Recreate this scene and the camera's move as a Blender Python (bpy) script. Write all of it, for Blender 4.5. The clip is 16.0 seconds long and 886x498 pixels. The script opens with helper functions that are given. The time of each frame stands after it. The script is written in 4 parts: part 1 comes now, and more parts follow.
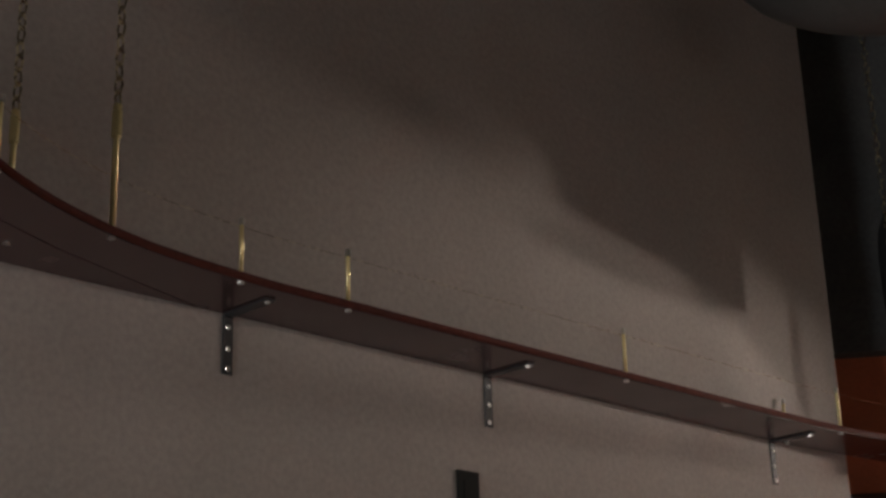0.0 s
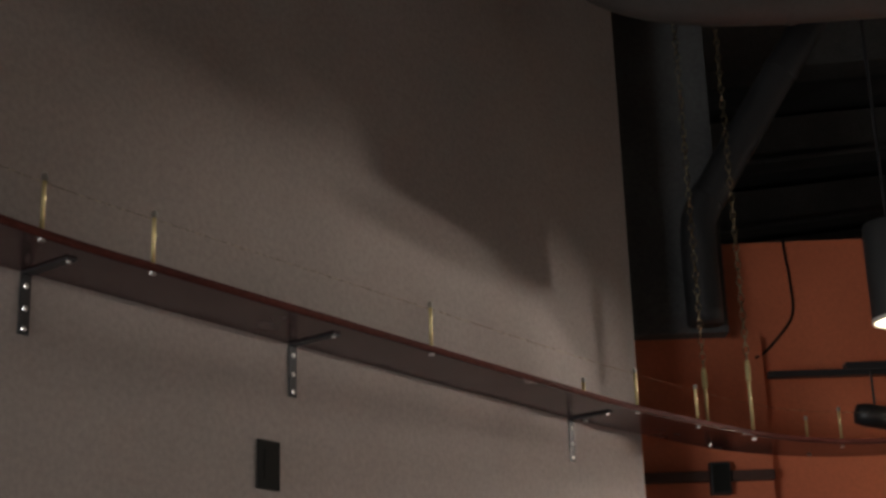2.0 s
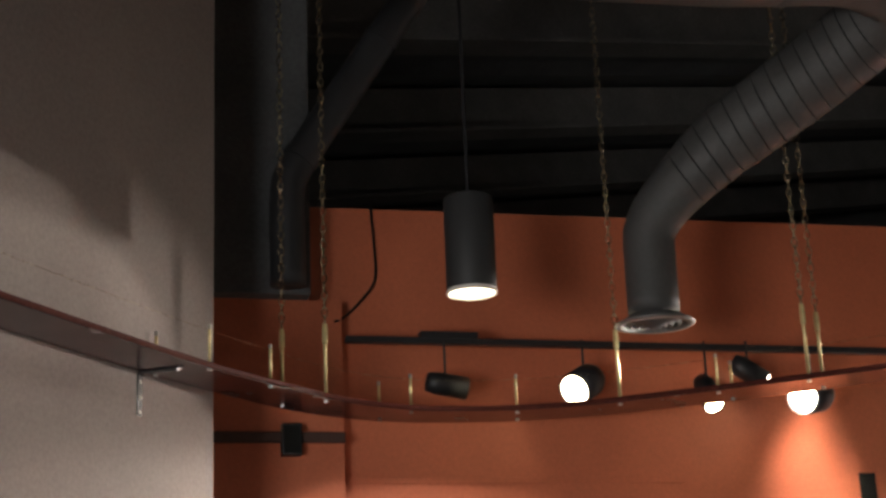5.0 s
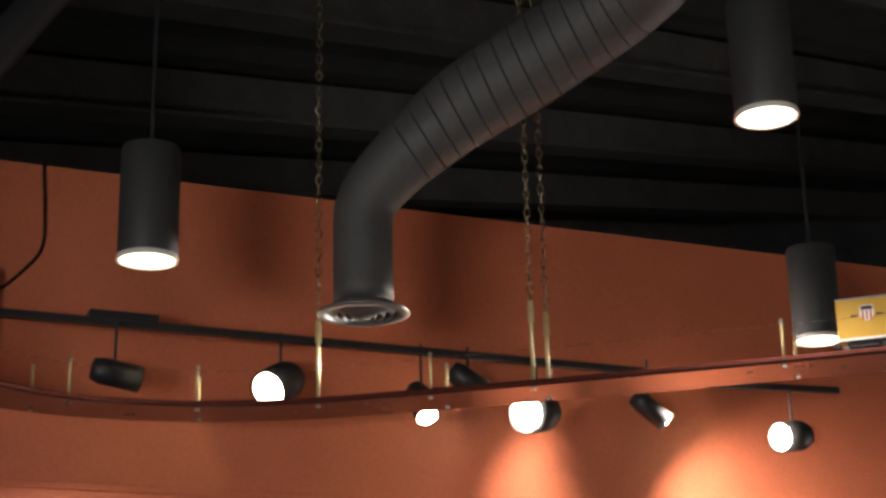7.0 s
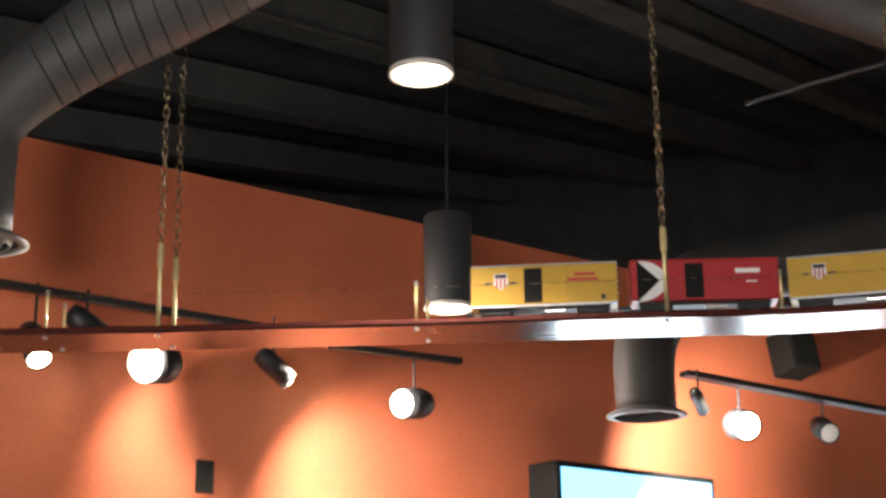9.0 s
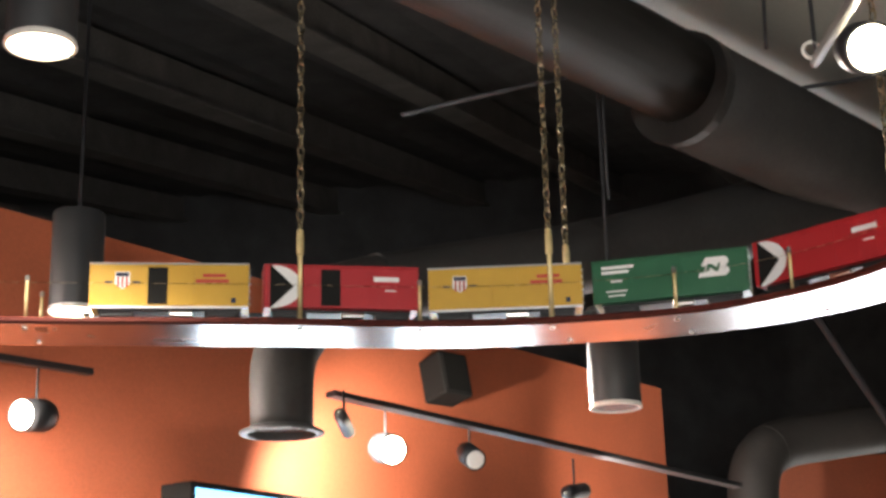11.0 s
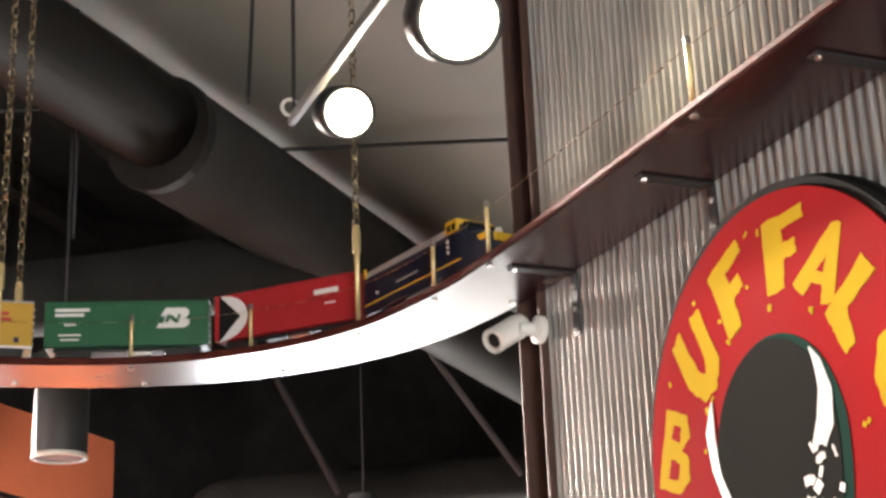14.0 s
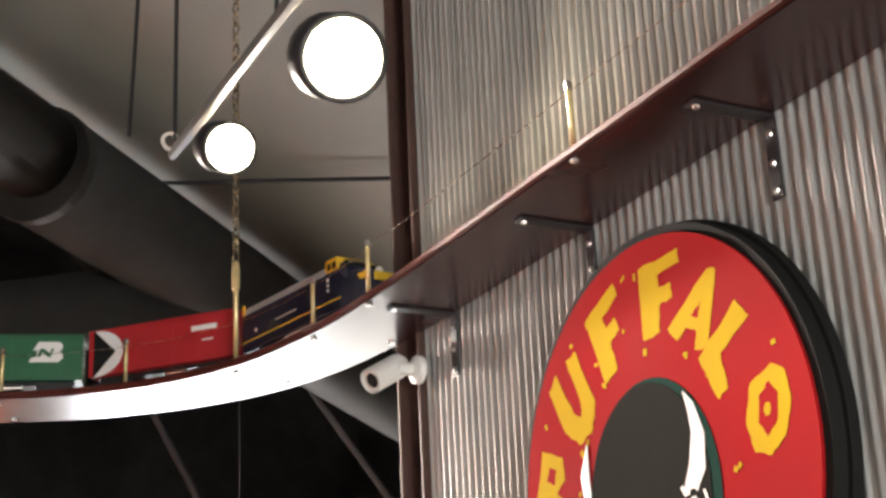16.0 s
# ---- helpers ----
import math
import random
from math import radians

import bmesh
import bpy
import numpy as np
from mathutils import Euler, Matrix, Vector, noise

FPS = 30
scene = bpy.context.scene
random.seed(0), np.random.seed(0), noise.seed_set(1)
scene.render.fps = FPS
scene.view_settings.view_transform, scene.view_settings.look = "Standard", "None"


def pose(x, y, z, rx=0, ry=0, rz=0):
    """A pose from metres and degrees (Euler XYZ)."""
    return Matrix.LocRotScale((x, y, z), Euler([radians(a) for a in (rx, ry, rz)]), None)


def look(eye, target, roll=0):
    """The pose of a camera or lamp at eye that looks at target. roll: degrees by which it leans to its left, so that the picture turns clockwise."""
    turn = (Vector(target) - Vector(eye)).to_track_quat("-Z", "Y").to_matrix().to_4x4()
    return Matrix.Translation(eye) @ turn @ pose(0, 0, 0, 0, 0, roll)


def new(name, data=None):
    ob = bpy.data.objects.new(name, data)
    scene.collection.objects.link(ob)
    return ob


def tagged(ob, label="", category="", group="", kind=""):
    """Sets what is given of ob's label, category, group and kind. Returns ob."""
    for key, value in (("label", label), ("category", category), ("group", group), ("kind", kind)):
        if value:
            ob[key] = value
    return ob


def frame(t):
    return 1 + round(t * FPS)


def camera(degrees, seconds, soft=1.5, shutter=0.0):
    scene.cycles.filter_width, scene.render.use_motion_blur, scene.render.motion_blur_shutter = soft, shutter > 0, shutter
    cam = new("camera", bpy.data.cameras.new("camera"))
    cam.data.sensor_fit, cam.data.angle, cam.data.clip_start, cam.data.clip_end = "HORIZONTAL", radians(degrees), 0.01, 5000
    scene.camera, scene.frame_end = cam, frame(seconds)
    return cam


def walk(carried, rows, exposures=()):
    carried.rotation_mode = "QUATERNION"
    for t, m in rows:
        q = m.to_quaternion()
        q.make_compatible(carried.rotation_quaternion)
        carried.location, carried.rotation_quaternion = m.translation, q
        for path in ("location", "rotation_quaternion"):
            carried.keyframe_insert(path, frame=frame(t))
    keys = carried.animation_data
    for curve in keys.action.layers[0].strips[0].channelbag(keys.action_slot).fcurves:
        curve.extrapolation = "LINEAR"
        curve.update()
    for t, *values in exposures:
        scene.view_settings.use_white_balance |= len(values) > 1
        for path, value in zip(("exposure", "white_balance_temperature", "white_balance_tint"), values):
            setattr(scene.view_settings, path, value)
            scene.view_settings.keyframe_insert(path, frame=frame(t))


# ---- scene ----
cam = camera(32.04, 16.0, soft=3.0)
# seconds, eye, yaw, pitch, roll
PATH = [
    (0, 0.000, 0.000, 1.600, -45.26, 19.50, -1.71),
    (0.5, -0.000, 0.003, 1.597, -45.87, 19.43, -1.76),
    (1, 0.003, 0.007, 1.597, -46.97, 19.22, -1.71),
    (1.5, 0.010, 0.021, 1.598, -49.12, 18.81, -1.66),
    (2, 0.017, 0.024, 1.599, -52.77, 18.33, -1.85),
    (2.5, 0.025, 0.022, 1.598, -56.29, 17.95, -2.29),
    (3, 0.027, -0.007, 1.593, -60.23, 17.66, -2.76),
    (3.5, 0.025, -0.018, 1.589, -64.04, 17.33, -2.99),
    (5.8, 0.344, -0.016, 1.589, -69.32, 16.80, -1.96),
    (6, 0.481, 0.005, 1.593, -70.27, 17.16, -1.98),
    (6.5, 0.727, 0.079, 1.591, -74.50, 17.74, -1.91),
    (7, 0.922, 0.095, 1.602, -77.66, 17.77, -1.32),
    (7.5, 0.941, 0.157, 1.600, -80.48, 17.02, -0.91),
    (8, 1.056, 0.151, 1.606, -83.32, 16.32, -0.53),
    (8.5, 1.082, 0.143, 1.606, -88.16, 16.00, -0.75),
    (8.7, 1.074, 0.148, 1.602, -89.86, 16.08, -0.73),
    (10.8, 1.350, -0.025, 1.599, -102.66, 17.39, -1.30),
    (11, 1.351, -0.027, 1.600, -104.30, 17.27, -1.43),
    (11.5, 1.372, -0.043, 1.600, -107.90, 17.28, -1.63),
    (12, 1.379, -0.049, 1.601, -111.68, 17.42, -1.83),
    (12.5, 1.397, -0.066, 1.604, -116.14, 17.51, -2.11),
    (13, 1.402, -0.079, 1.610, -119.64, 17.58, -2.27),
    (13.5, 1.437, -0.094, 1.621, -122.67, 17.95, -2.41),
    (14, 1.445, -0.101, 1.620, -124.63, 18.70, -2.36),
    (14.5, 1.443, -0.104, 1.625, -126.16, 19.29, -2.39),
    (15, 1.444, -0.109, 1.630, -127.69, 19.42, -2.87),
    (15.5, 1.440, -0.115, 1.628, -128.66, 19.64, -2.98),
    (16, 1.445, -0.112, 1.626, -129.23, 19.90, -2.78),
]


def aim(x, y, z, yaw, pitch, roll):
    yw, pt = radians(yaw), radians(pitch)
    ahead = Vector((-math.sin(yw) * math.cos(pt), math.cos(yw) * math.cos(pt), math.sin(pt)))
    return look((x, y, z), Vector((x, y, z)) + ahead, roll)


# the plan of the sign side: turned against the plan of the taupe wall
WING_X, WING_Y, WING_TURN = 0.2719, 0.9369, -11.119
WING = pose(WING_X, WING_Y, 0, 0, 0, WING_TURN)


def into_wing(before):
    for ob in bpy.data.objects:
        if ob not in before and ob.parent is None:
            ob.matrix_world = WING @ ob.matrix_world


def wing(x, y):
    q = WING @ Vector((x, y, 0))
    return q.x, q.y


EXPOSURES = [(0.0, 0.6), (1.5, 0.6), (3.5, 0.9), (6.0, 1.1), (7.0, 1.25), (8.5, 1.72), (11.0, 2.2), (13.5, 2.2), (16.0, 2.12)]
walk(cam, [(r[0], aim(*r[1:])) for r in PATH], EXPOSURES)

# ---- world and large lights ----
world = bpy.data.worlds.new("dim_room_air")
scene.world = world
world.use_nodes = True
world.node_tree.nodes["Background"].inputs[0].default_value = (0.75, 0.85, 1.0, 1)
world.node_tree.nodes["Background"].inputs[1].default_value = 0.014


def spot(name, at, to, watts, colour, angle=100, blend=0.6, size=0.03):
    lamp = bpy.data.lights.new(name, "SPOT")
    lamp.energy, lamp.color, lamp.spot_size, lamp.spot_blend, lamp.shadow_soft_size = watts, colour, radians(angle), blend, size
    ob = new(name, lamp)
    ob.matrix_world = look(at, to)
    return ob


# unseen west area lamp, added to fill the orange and taupe walls
west_fill = bpy.data.lights.new("window_daylight", "AREA")
west_fill.shape, west_fill.size, west_fill.size_y, west_fill.energy, west_fill.color = "RECTANGLE", 2.0, 2.0, 115, (0.98, 0.97, 0.95)
west_fill_ob = new("window_daylight", west_fill)
west_fill_ob.matrix_world = look((-3.93, 1.5, 1.15), (5.5, 1.2, 2.2))

# unseen daylight beyond the slanted partition, set from shelf reflections, also lifting the ceiling
east = bpy.data.lights.new("east_window_daylight", "AREA")
east.shape, east.size, east.size_y, east.energy, east.color = "RECTANGLE", 4.0, 1.8, 24, (1.0, 0.96, 0.9)
east_ob = new("east_window_daylight", east)
east.spread = radians(130)
east_ob.matrix_world = WING @ look((12.9, -4.9, 0.95), (5.5, -2.6, 4.2))
# smaller unseen pane, placed from its bright reflection under the shelf
pane = bpy.data.lights.new("east_door_daylight", "AREA")
pane.shape, pane.size, pane.size_y, pane.energy, pane.color = "RECTANGLE", 1.4, 1.3, 3.2, (0.92, 0.94, 1.0)
pane_ob = new("east_door_daylight", pane)
pane.spread = radians(46)
pane_ob.matrix_world = WING @ look((11.5, -4.2, 0.9), (4.6, -3.2, 2.8))

WARM = (1.0, 0.88, 0.78)
COOL = (1.0, 0.93, 0.82)


# ---- materials ----
def material(name, colour, rough=0.6, metal=0.0, grain=0.0, grain_scale=200, mottle=0.0, mottle_scale=3, bump=0.0, bump_scale=300,
             gloss=0.5, spread=0.0, coat=0.0, stretch=None, emit=None, emit_strength=0.0):
    m = bpy.data.materials.new(name)
    m.use_nodes = True
    nt = m.node_tree
    b = nt.nodes["Principled BSDF"]
    b.inputs["Roughness"].default_value = rough
    b.inputs["Metallic"].default_value = metal
    b.inputs["Specular IOR Level"].default_value = gloss
    b.inputs["Coat Weight"].default_value = coat
    b.inputs["Coat Roughness"].default_value = 0.12
    tc = nt.nodes.new("ShaderNodeTexCoord")
    vec = tc.outputs["Object"]
    if stretch:
        mp = nt.nodes.new("ShaderNodeMapping")
        mp.inputs["Scale"].default_value = stretch
        nt.links.new(vec, mp.inputs[0])
        vec = mp.outputs[0]

    def noise_tex(scale, detail=4.0):
        n = nt.nodes.new("ShaderNodeTexNoise")
        n.inputs["Scale"].default_value = scale
        n.inputs["Detail"].default_value = detail
        nt.links.new(vec, n.inputs["Vector"])
        return n.outputs["Fac"]

    value = None

    def add_var(src, amount):
        nonlocal value
        mr = nt.nodes.new("ShaderNodeMapRange")
        mr.inputs["From Min"].default_value, mr.inputs["From Max"].default_value = 0.25, 0.75
        mr.inputs["To Min"].default_value, mr.inputs["To Max"].default_value = 1 - amount, 1 + amount
        nt.links.new(src, mr.inputs["Value"])
        if value is None:
            value = mr.outputs[0]
        else:
            mu = nt.nodes.new("ShaderNodeMath")
            mu.operation = "MULTIPLY"
            nt.links.new(value, mu.inputs[0])
            nt.links.new(mr.outputs[0], mu.inputs[1])
            value = mu.outputs[0]

    if mottle:
        src = noise_tex(mottle_scale, 6)
        add_var(src, mottle)
        rr = nt.nodes.new("ShaderNodeMapRange")
        rr.inputs["To Min"].default_value, rr.inputs["To Max"].default_value = max(rough - 0.12, 0.03), min(rough + 0.12, 1)
        nt.links.new(src, rr.inputs["Value"])
        nt.links.new(rr.outputs[0], b.inputs["Roughness"])
    if grain:
        add_var(noise_tex(grain_scale, 3), grain)
    if spread:
        oi = nt.nodes.new("ShaderNodeObjectInfo")
        add_var(oi.outputs["Random"], spread)
    if value is not None:
        mix = nt.nodes.new("ShaderNodeVectorMath")
        mix.operation = "SCALE"
        mix.inputs[0].default_value = colour
        nt.links.new(value, mix.inputs["Scale"])
        nt.links.new(mix.outputs[0], b.inputs["Base Color"])
    else:
        b.inputs["Base Color"].default_value = (*colour, 1)
    if bump:
        bp = nt.nodes.new("ShaderNodeBump")
        bp.inputs["Strength"].default_value = bump
        bp.inputs["Distance"].default_value = 0.003
        nt.links.new(noise_tex(bump_scale, 3), bp.inputs["Height"])
        nt.links.new(bp.outputs[0], b.inputs["Normal"])
    if emit:
        b.inputs["Emission Color"].default_value = (*emit, 1)
        b.inputs["Emission Strength"].default_value = emit_strength
    return m


M_TAUPE = material("taupe_wall_paint", (0.33, 0.285, 0.265), 0.75, grain=0.12, grain_scale=70, mottle=0.1, mottle_scale=2.5, bump=0.25, bump_scale=160)
M_ORANGE = material("orange_wall_paint", (0.56, 0.148, 0.068), 0.6, grain=0.08, grain_scale=70, mottle=0.14, mottle_scale=2.2, bump=0.2, bump_scale=140)
M_BLACKPAINT = material("black_ceiling_paint", (0.105, 0.106, 0.107), 0.85, mottle=0.3, mottle_scale=3, grain=0.2, grain_scale=60, bump=0.2, bump_scale=90)
# beam paint, a lighter tone than the deck's
M_BEAM = material("lighter_dark_beam_paint", (0.18, 0.172, 0.162), 0.8, mottle=0.25, mottle_scale=4, grain=0.15, grain_scale=50)
M_GREYCEIL = material("grey_drywall_ceiling", (0.32, 0.325, 0.29), 0.85, mottle=0.1, mottle_scale=2, grain=0.05, grain_scale=90, bump=0.15)
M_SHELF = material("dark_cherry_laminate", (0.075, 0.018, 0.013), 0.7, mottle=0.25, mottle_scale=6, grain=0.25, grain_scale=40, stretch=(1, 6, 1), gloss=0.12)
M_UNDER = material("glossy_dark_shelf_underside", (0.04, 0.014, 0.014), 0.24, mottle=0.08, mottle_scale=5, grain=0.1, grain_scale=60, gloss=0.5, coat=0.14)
M_BLACKMETAL = material("black_powder_coated_steel", (0.02, 0.02, 0.022), 0.45, metal=0.0, mottle=0.15, mottle_scale=20)
M_ZINC = material("zinc_screw", (0.55, 0.53, 0.5), 0.3, metal=1.0)
M_BRASS = material("pale_brass", (0.76, 0.63, 0.32), 0.36, metal=0.6, mottle=0.15, mottle_scale=30)
M_CHAIN = material("tarnished_brass_chain", (0.42, 0.35, 0.22), 0.27, metal=0.9, mottle=0.25, mottle_scale=60)
M_DUCT = material("dark_grey_painted_spiral_duct", (0.072, 0.070, 0.068), 0.6, metal=0.0, mottle=0.2, mottle_scale=5, grain=0.1, grain_scale=60, gloss=0.5)
# the duct paint again, darkened to carry the shade on some ducts
M_SHADED_DUCT = material("shaded_duct_paint", (0.036, 0.034, 0.032), 0.62, mottle=0.22, mottle_scale=5, grain=0.1, grain_scale=60, gloss=0.28)
M_DARKDUCT = material("black_painted_duct", (0.03, 0.03, 0.032), 0.6, mottle=0.2, mottle_scale=5)
# near-black seam colour, with the groove's shade put into it
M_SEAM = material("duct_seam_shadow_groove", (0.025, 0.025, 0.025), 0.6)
M_LAMPBODY = material("charcoal_lamp_cylinder", (0.034, 0.035, 0.036), 0.55, mottle=0.1, mottle_scale=12)
M_TRIM = material("white_lamp_trim", (0.75, 0.72, 0.66), 0.35)
M_GLOW = material("warm_lamp_lens", (0.9, 0.85, 0.7), 0.4, emit=(1.0, 0.88, 0.62), emit_strength=3.0)
M_BULB = material("hot_spot_bulb", (1, 0.95, 0.85), 0.3, emit=(1.0, 0.86, 0.58), emit_strength=12)
M_VENT = material("brushed_aluminium_vent", (0.17, 0.168, 0.165), 0.45, metal=0.5, mottle=0.1, mottle_scale=15)
M_STEEL = material("brown_steel_column", (0.075, 0.04, 0.032), 0.6, gloss=0.3, mottle=0.2, mottle_scale=6, grain=0.1, grain_scale=50)
M_CORR = material("galvanised_corrugated_steel", (0.45, 0.455, 0.44), 0.55, metal=0.35, mottle=0.22, mottle_scale=5, grain=0.14, grain_scale=24, stretch=(4, 4, 0.35))
M_RED = material("sign_red_paint", (0.32, 0.009, 0.011), 0.8, gloss=0.03, mottle=0.06, mottle_scale=6)
M_YELLOW = material("sign_yellow_paint", (0.52, 0.34, 0.008), 0.8, gloss=0.04, mottle=0.06, mottle_scale=9)
M_BLACK = material("sign_black_paint", (0.015, 0.015, 0.014), 0.75, gloss=0.1, mottle=0.1, mottle_scale=8)
M_EMBLEM = material("emblem_charcoal_paint", (0.022, 0.022, 0.02), 0.9, gloss=0.02, mottle=0.1, mottle_scale=10)
M_WHITE = material("white_paint", (0.8, 0.79, 0.75), 0.45, mottle=0.04, mottle_scale=12)
M_GREENEDGE = material("dark_green_edge_paint", (0.008, 0.04, 0.03), 0.85, gloss=0.04)
M_FLOOR = material("dull_plank_floor", (0.06, 0.052, 0.046), 0.5, mottle=0.25, mottle_scale=3, grain=0.2, grain_scale=30, stretch=(1, 8, 1))


# ---- mesh helpers ----
def finish(bm, name, mat, smooth=False):
    me = bpy.data.meshes.new(name)
    bmesh.ops.recalc_face_normals(bm, faces=bm.faces)
    if smooth:
        for f in bm.faces:
            f.smooth = True
    bm.to_mesh(me)
    bm.free()
    me.materials.append(mat)
    return me


def thing(name, label, category, group="", kind="", at=(0, 0, 0), turn=0.0):
    ob = new(name)
    ob.empty_display_size = 0.05
    ob.matrix_world = pose(*at, 0, 0, turn)
    return tagged(ob, label, category, group, kind)


def part(name, bm, mat, parent, label="", smooth=False, m=None):
    ob = new(name, finish(bm, name, mat, smooth) if isinstance(bm, bmesh.types.BMesh) else bm)
    ob.parent = parent
    if m is not None:
        ob.matrix_local = m
    return tagged(ob, label)


def solid(name, bm, mat, label, category, group="", kind="", smooth=False):
    return tagged(new(name, finish(bm, name, mat, smooth)), label, category, group, kind)


def add_box(bm, x0, y0, z0, x1, y1, z1, bevel=0.0, m=None):
    vs = [bm.verts.new((x, y, z)) for x in (x0, x1) for y in (y0, y1) for z in (z0, z1)]
    if m is not None:
        for v in vs:
            v.co = m @ v.co
    q = [(0, 1, 3, 2), (4, 6, 7, 5), (0, 4, 5, 1), (2, 3, 7, 6), (0, 2, 6, 4), (1, 5, 7, 3)]
    fs = [bm.faces.new([vs[i] for i in f]) for f in q]
    if bevel:
        edges = list({e for f in fs for e in f.edges})
        bmesh.ops.bevel(bm, geom=edges, offset=bevel, segments=2, affect="EDGES", profile=0.5)
    return bm


def box(*a, bevel=0.0, m=None):
    return add_box(bmesh.new(), *a, bevel=bevel, m=m)


def frames(points):
    """A moving frame along a path of points: place, side and up at each."""
    pts = [Vector(p) for p in points]
    out = []
    side = None
    for i, p in enumerate(pts):
        d = (pts[min(i + 1, len(pts) - 1)] - pts[max(i - 1, 0)]).normalized()
        if side is None:
            side = d.cross(Vector((0, 0, 1)) if abs(d.z) < 0.95 else Vector((1, 0, 0))).normalized()
        else:
            side = (side - d * side.dot(d)).normalized()
        out.append((p, side, d.cross(side).normalized()))
    return out


def add_tube(bm, points, radius, n=12, caps=True, radii=None):
    rings = []
    for i, (p, s, u) in enumerate(frames(points)):
        r = radii[i] if radii else radius
        rings.append([bm.verts.new(p + s * (r * math.cos(2 * math.pi * k / n)) + u * (r * math.sin(2 * math.pi * k / n))) for k in range(n)])
    for a, b in zip(rings, rings[1:]):
        for k in range(n):
            bm.faces.new((a[k], a[(k + 1) % n], b[(k + 1) % n], b[k]))
    if caps:
        bm.faces.new(rings[0][::-1])
        bm.faces.new(rings[-1])
    return bm


def tube(points, radius, n=12, caps=True, radii=None):
    return add_tube(bmesh.new(), points, radius, n, caps, radii)


def add_lathe(bm, profile, n=24, m=None):
    """Turns (radius, height) pairs about z."""
    rings = [[bm.verts.new((r * math.cos(2 * math.pi * k / n), r * math.sin(2 * math.pi * k / n), z)) for k in range(n)] for r, z in profile]
    if m is not None:
        for ring in rings:
            for v in ring:
                v.co = m @ v.co
    for a, b in zip(rings, rings[1:]):
        for k in range(n):
            bm.faces.new((a[k], a[(k + 1) % n], b[(k + 1) % n], b[k]))
    return rings


def lathe(profile, n=24, m=None, caps=True):
    bm = bmesh.new()
    rings = add_lathe(bm, profile, n, m)
    if caps:
        bm.faces.new(rings[0][::-1])
        bm.faces.new(rings[-1])
    return bm


def prism(outline, depth, m=None, bevel=0.0):
    """A flat outline in x and z, thickened along -y by depth."""
    bm = bmesh.new()
    a = [bm.verts.new((x, 0, z)) for x, z in outline]
    b = [bm.verts.new((x, -depth, z)) for x, z in outline]
    bm.faces.new(a)
    bm.faces.new(b[::-1])
    for i in range(len(a)):
        j = (i + 1) % len(a)
        bm.faces.new((a[i], b[i], b[j], a[j]))
    if m is not None:
        bmesh.ops.transform(bm, matrix=m, verts=bm.verts)
    bmesh.ops.triangulate(bm, faces=[f for f in bm.faces if len(f.verts) > 4])
    return bm


def spline(ctrl, step=0.05):
    """Catmull-Rom through the points, then even steps."""
    c = [Vector(p) for p in ctrl]
    c = [2 * c[0] - c[1]] + c + [2 * c[-1] - c[-2]]
    fine = []
    for i in range(1, len(c) - 2):
        for k in range(20):
            t = k / 20
            a, b, d, e = c[i - 1], c[i], c[i + 1], c[i + 2]
            fine.append(0.5 * (2 * b + (d - a) * t + (2 * a - 5 * b + 4 * d - e) * t * t + (3 * b - a - 3 * d + e) * t ** 3))
    fine.append(c[-2])
    out, left = [fine[0]], step
    for a, b in zip(fine, fine[1:]):
        length, gone = (b - a).length, 0.0
        while length - gone >= left:
            gone += left
            out.append(a + (b - a) * (gone / length))
            left = step
        left -= length - gone
    return out


# ---- plan ----
SHELF_Z = 2.592            # underside of the railway shelf
WALL_A = 2.574             # face of the taupe wall
WALL_S = -2.262            # face of the corrugated wall
ON = Vector((math.cos(0.663), math.sin(0.663), 0))   # outward line to the slanted orange wall
OD = Vector((math.sin(0.663), -math.cos(0.663), 0))  # along that wall
OC = 5.643
WALL_END = 8.92            # free end of the orange wall


def on_wall(s, off, z):
    """A place by the orange wall: s along it, off in front of its face, z up."""
    return ON * (OC - off) + OD * s + Vector((0, 0, z))

# ---- large structure ----
def wall_slab(name, a, b, z0, z1, thick, mat, label):
    """A wall from a to b; its face is on the line, its thickness to the right of a to b."""
    a, b = Vector((*a, 0)), Vector((*b, 0))
    d = (b - a).normalized()
    nrm = Vector((d.y, -d.x, 0))
    bm = bmesh.new()
    lo = [bm.verts.new(p + Vector((0, 0, z0))) for p in (a, b, b + nrm * thick, a + nrm * thick)]
    hi = [bm.verts.new(v.co + Vector((0, 0, z1 - z0))) for v in lo]
    bm.faces.new(lo[::-1])
    bm.faces.new(hi)
    for i in range(4):
        bm.faces.new((lo[i], lo[(i + 1) % 4], hi[(i + 1) % 4], hi[i]))
    return solid(name, bm, mat, label, "wall", kind="structure")


solid("floor", box(-4, -12, -0.1, 18, 12, 0), M_FLOOR, "dull brown plank restaurant floor", "floor", kind="structure")
wall_slab("wall_north", (4.425, WALL_A), (-4, WALL_A), 0, 12.0, 0.16, M_TAUPE, "taupe painted drywall behind the railway shelf")
wall_slab("wall_west", (-4, -12), (-4, 12), 0, 12.0, -0.15, M_TAUPE, "plain taupe wall that closes the room")
wall_slab("wall_far_east", (18, 12), (18, -12), 0, 12.0, -0.15, M_BLACKPAINT, "dark painted far wall of the room")
wall_slab("wall_far_north", (-4, 12), (18, 12), 0, 12.0, -0.15, M_BLACKPAINT, "dark painted far wall of the room")
wall_slab("wall_far_south", (18, -12), (-4, -12), 0, 12.0, -0.15, M_BLACKPAINT, "dark painted far wall of the room")
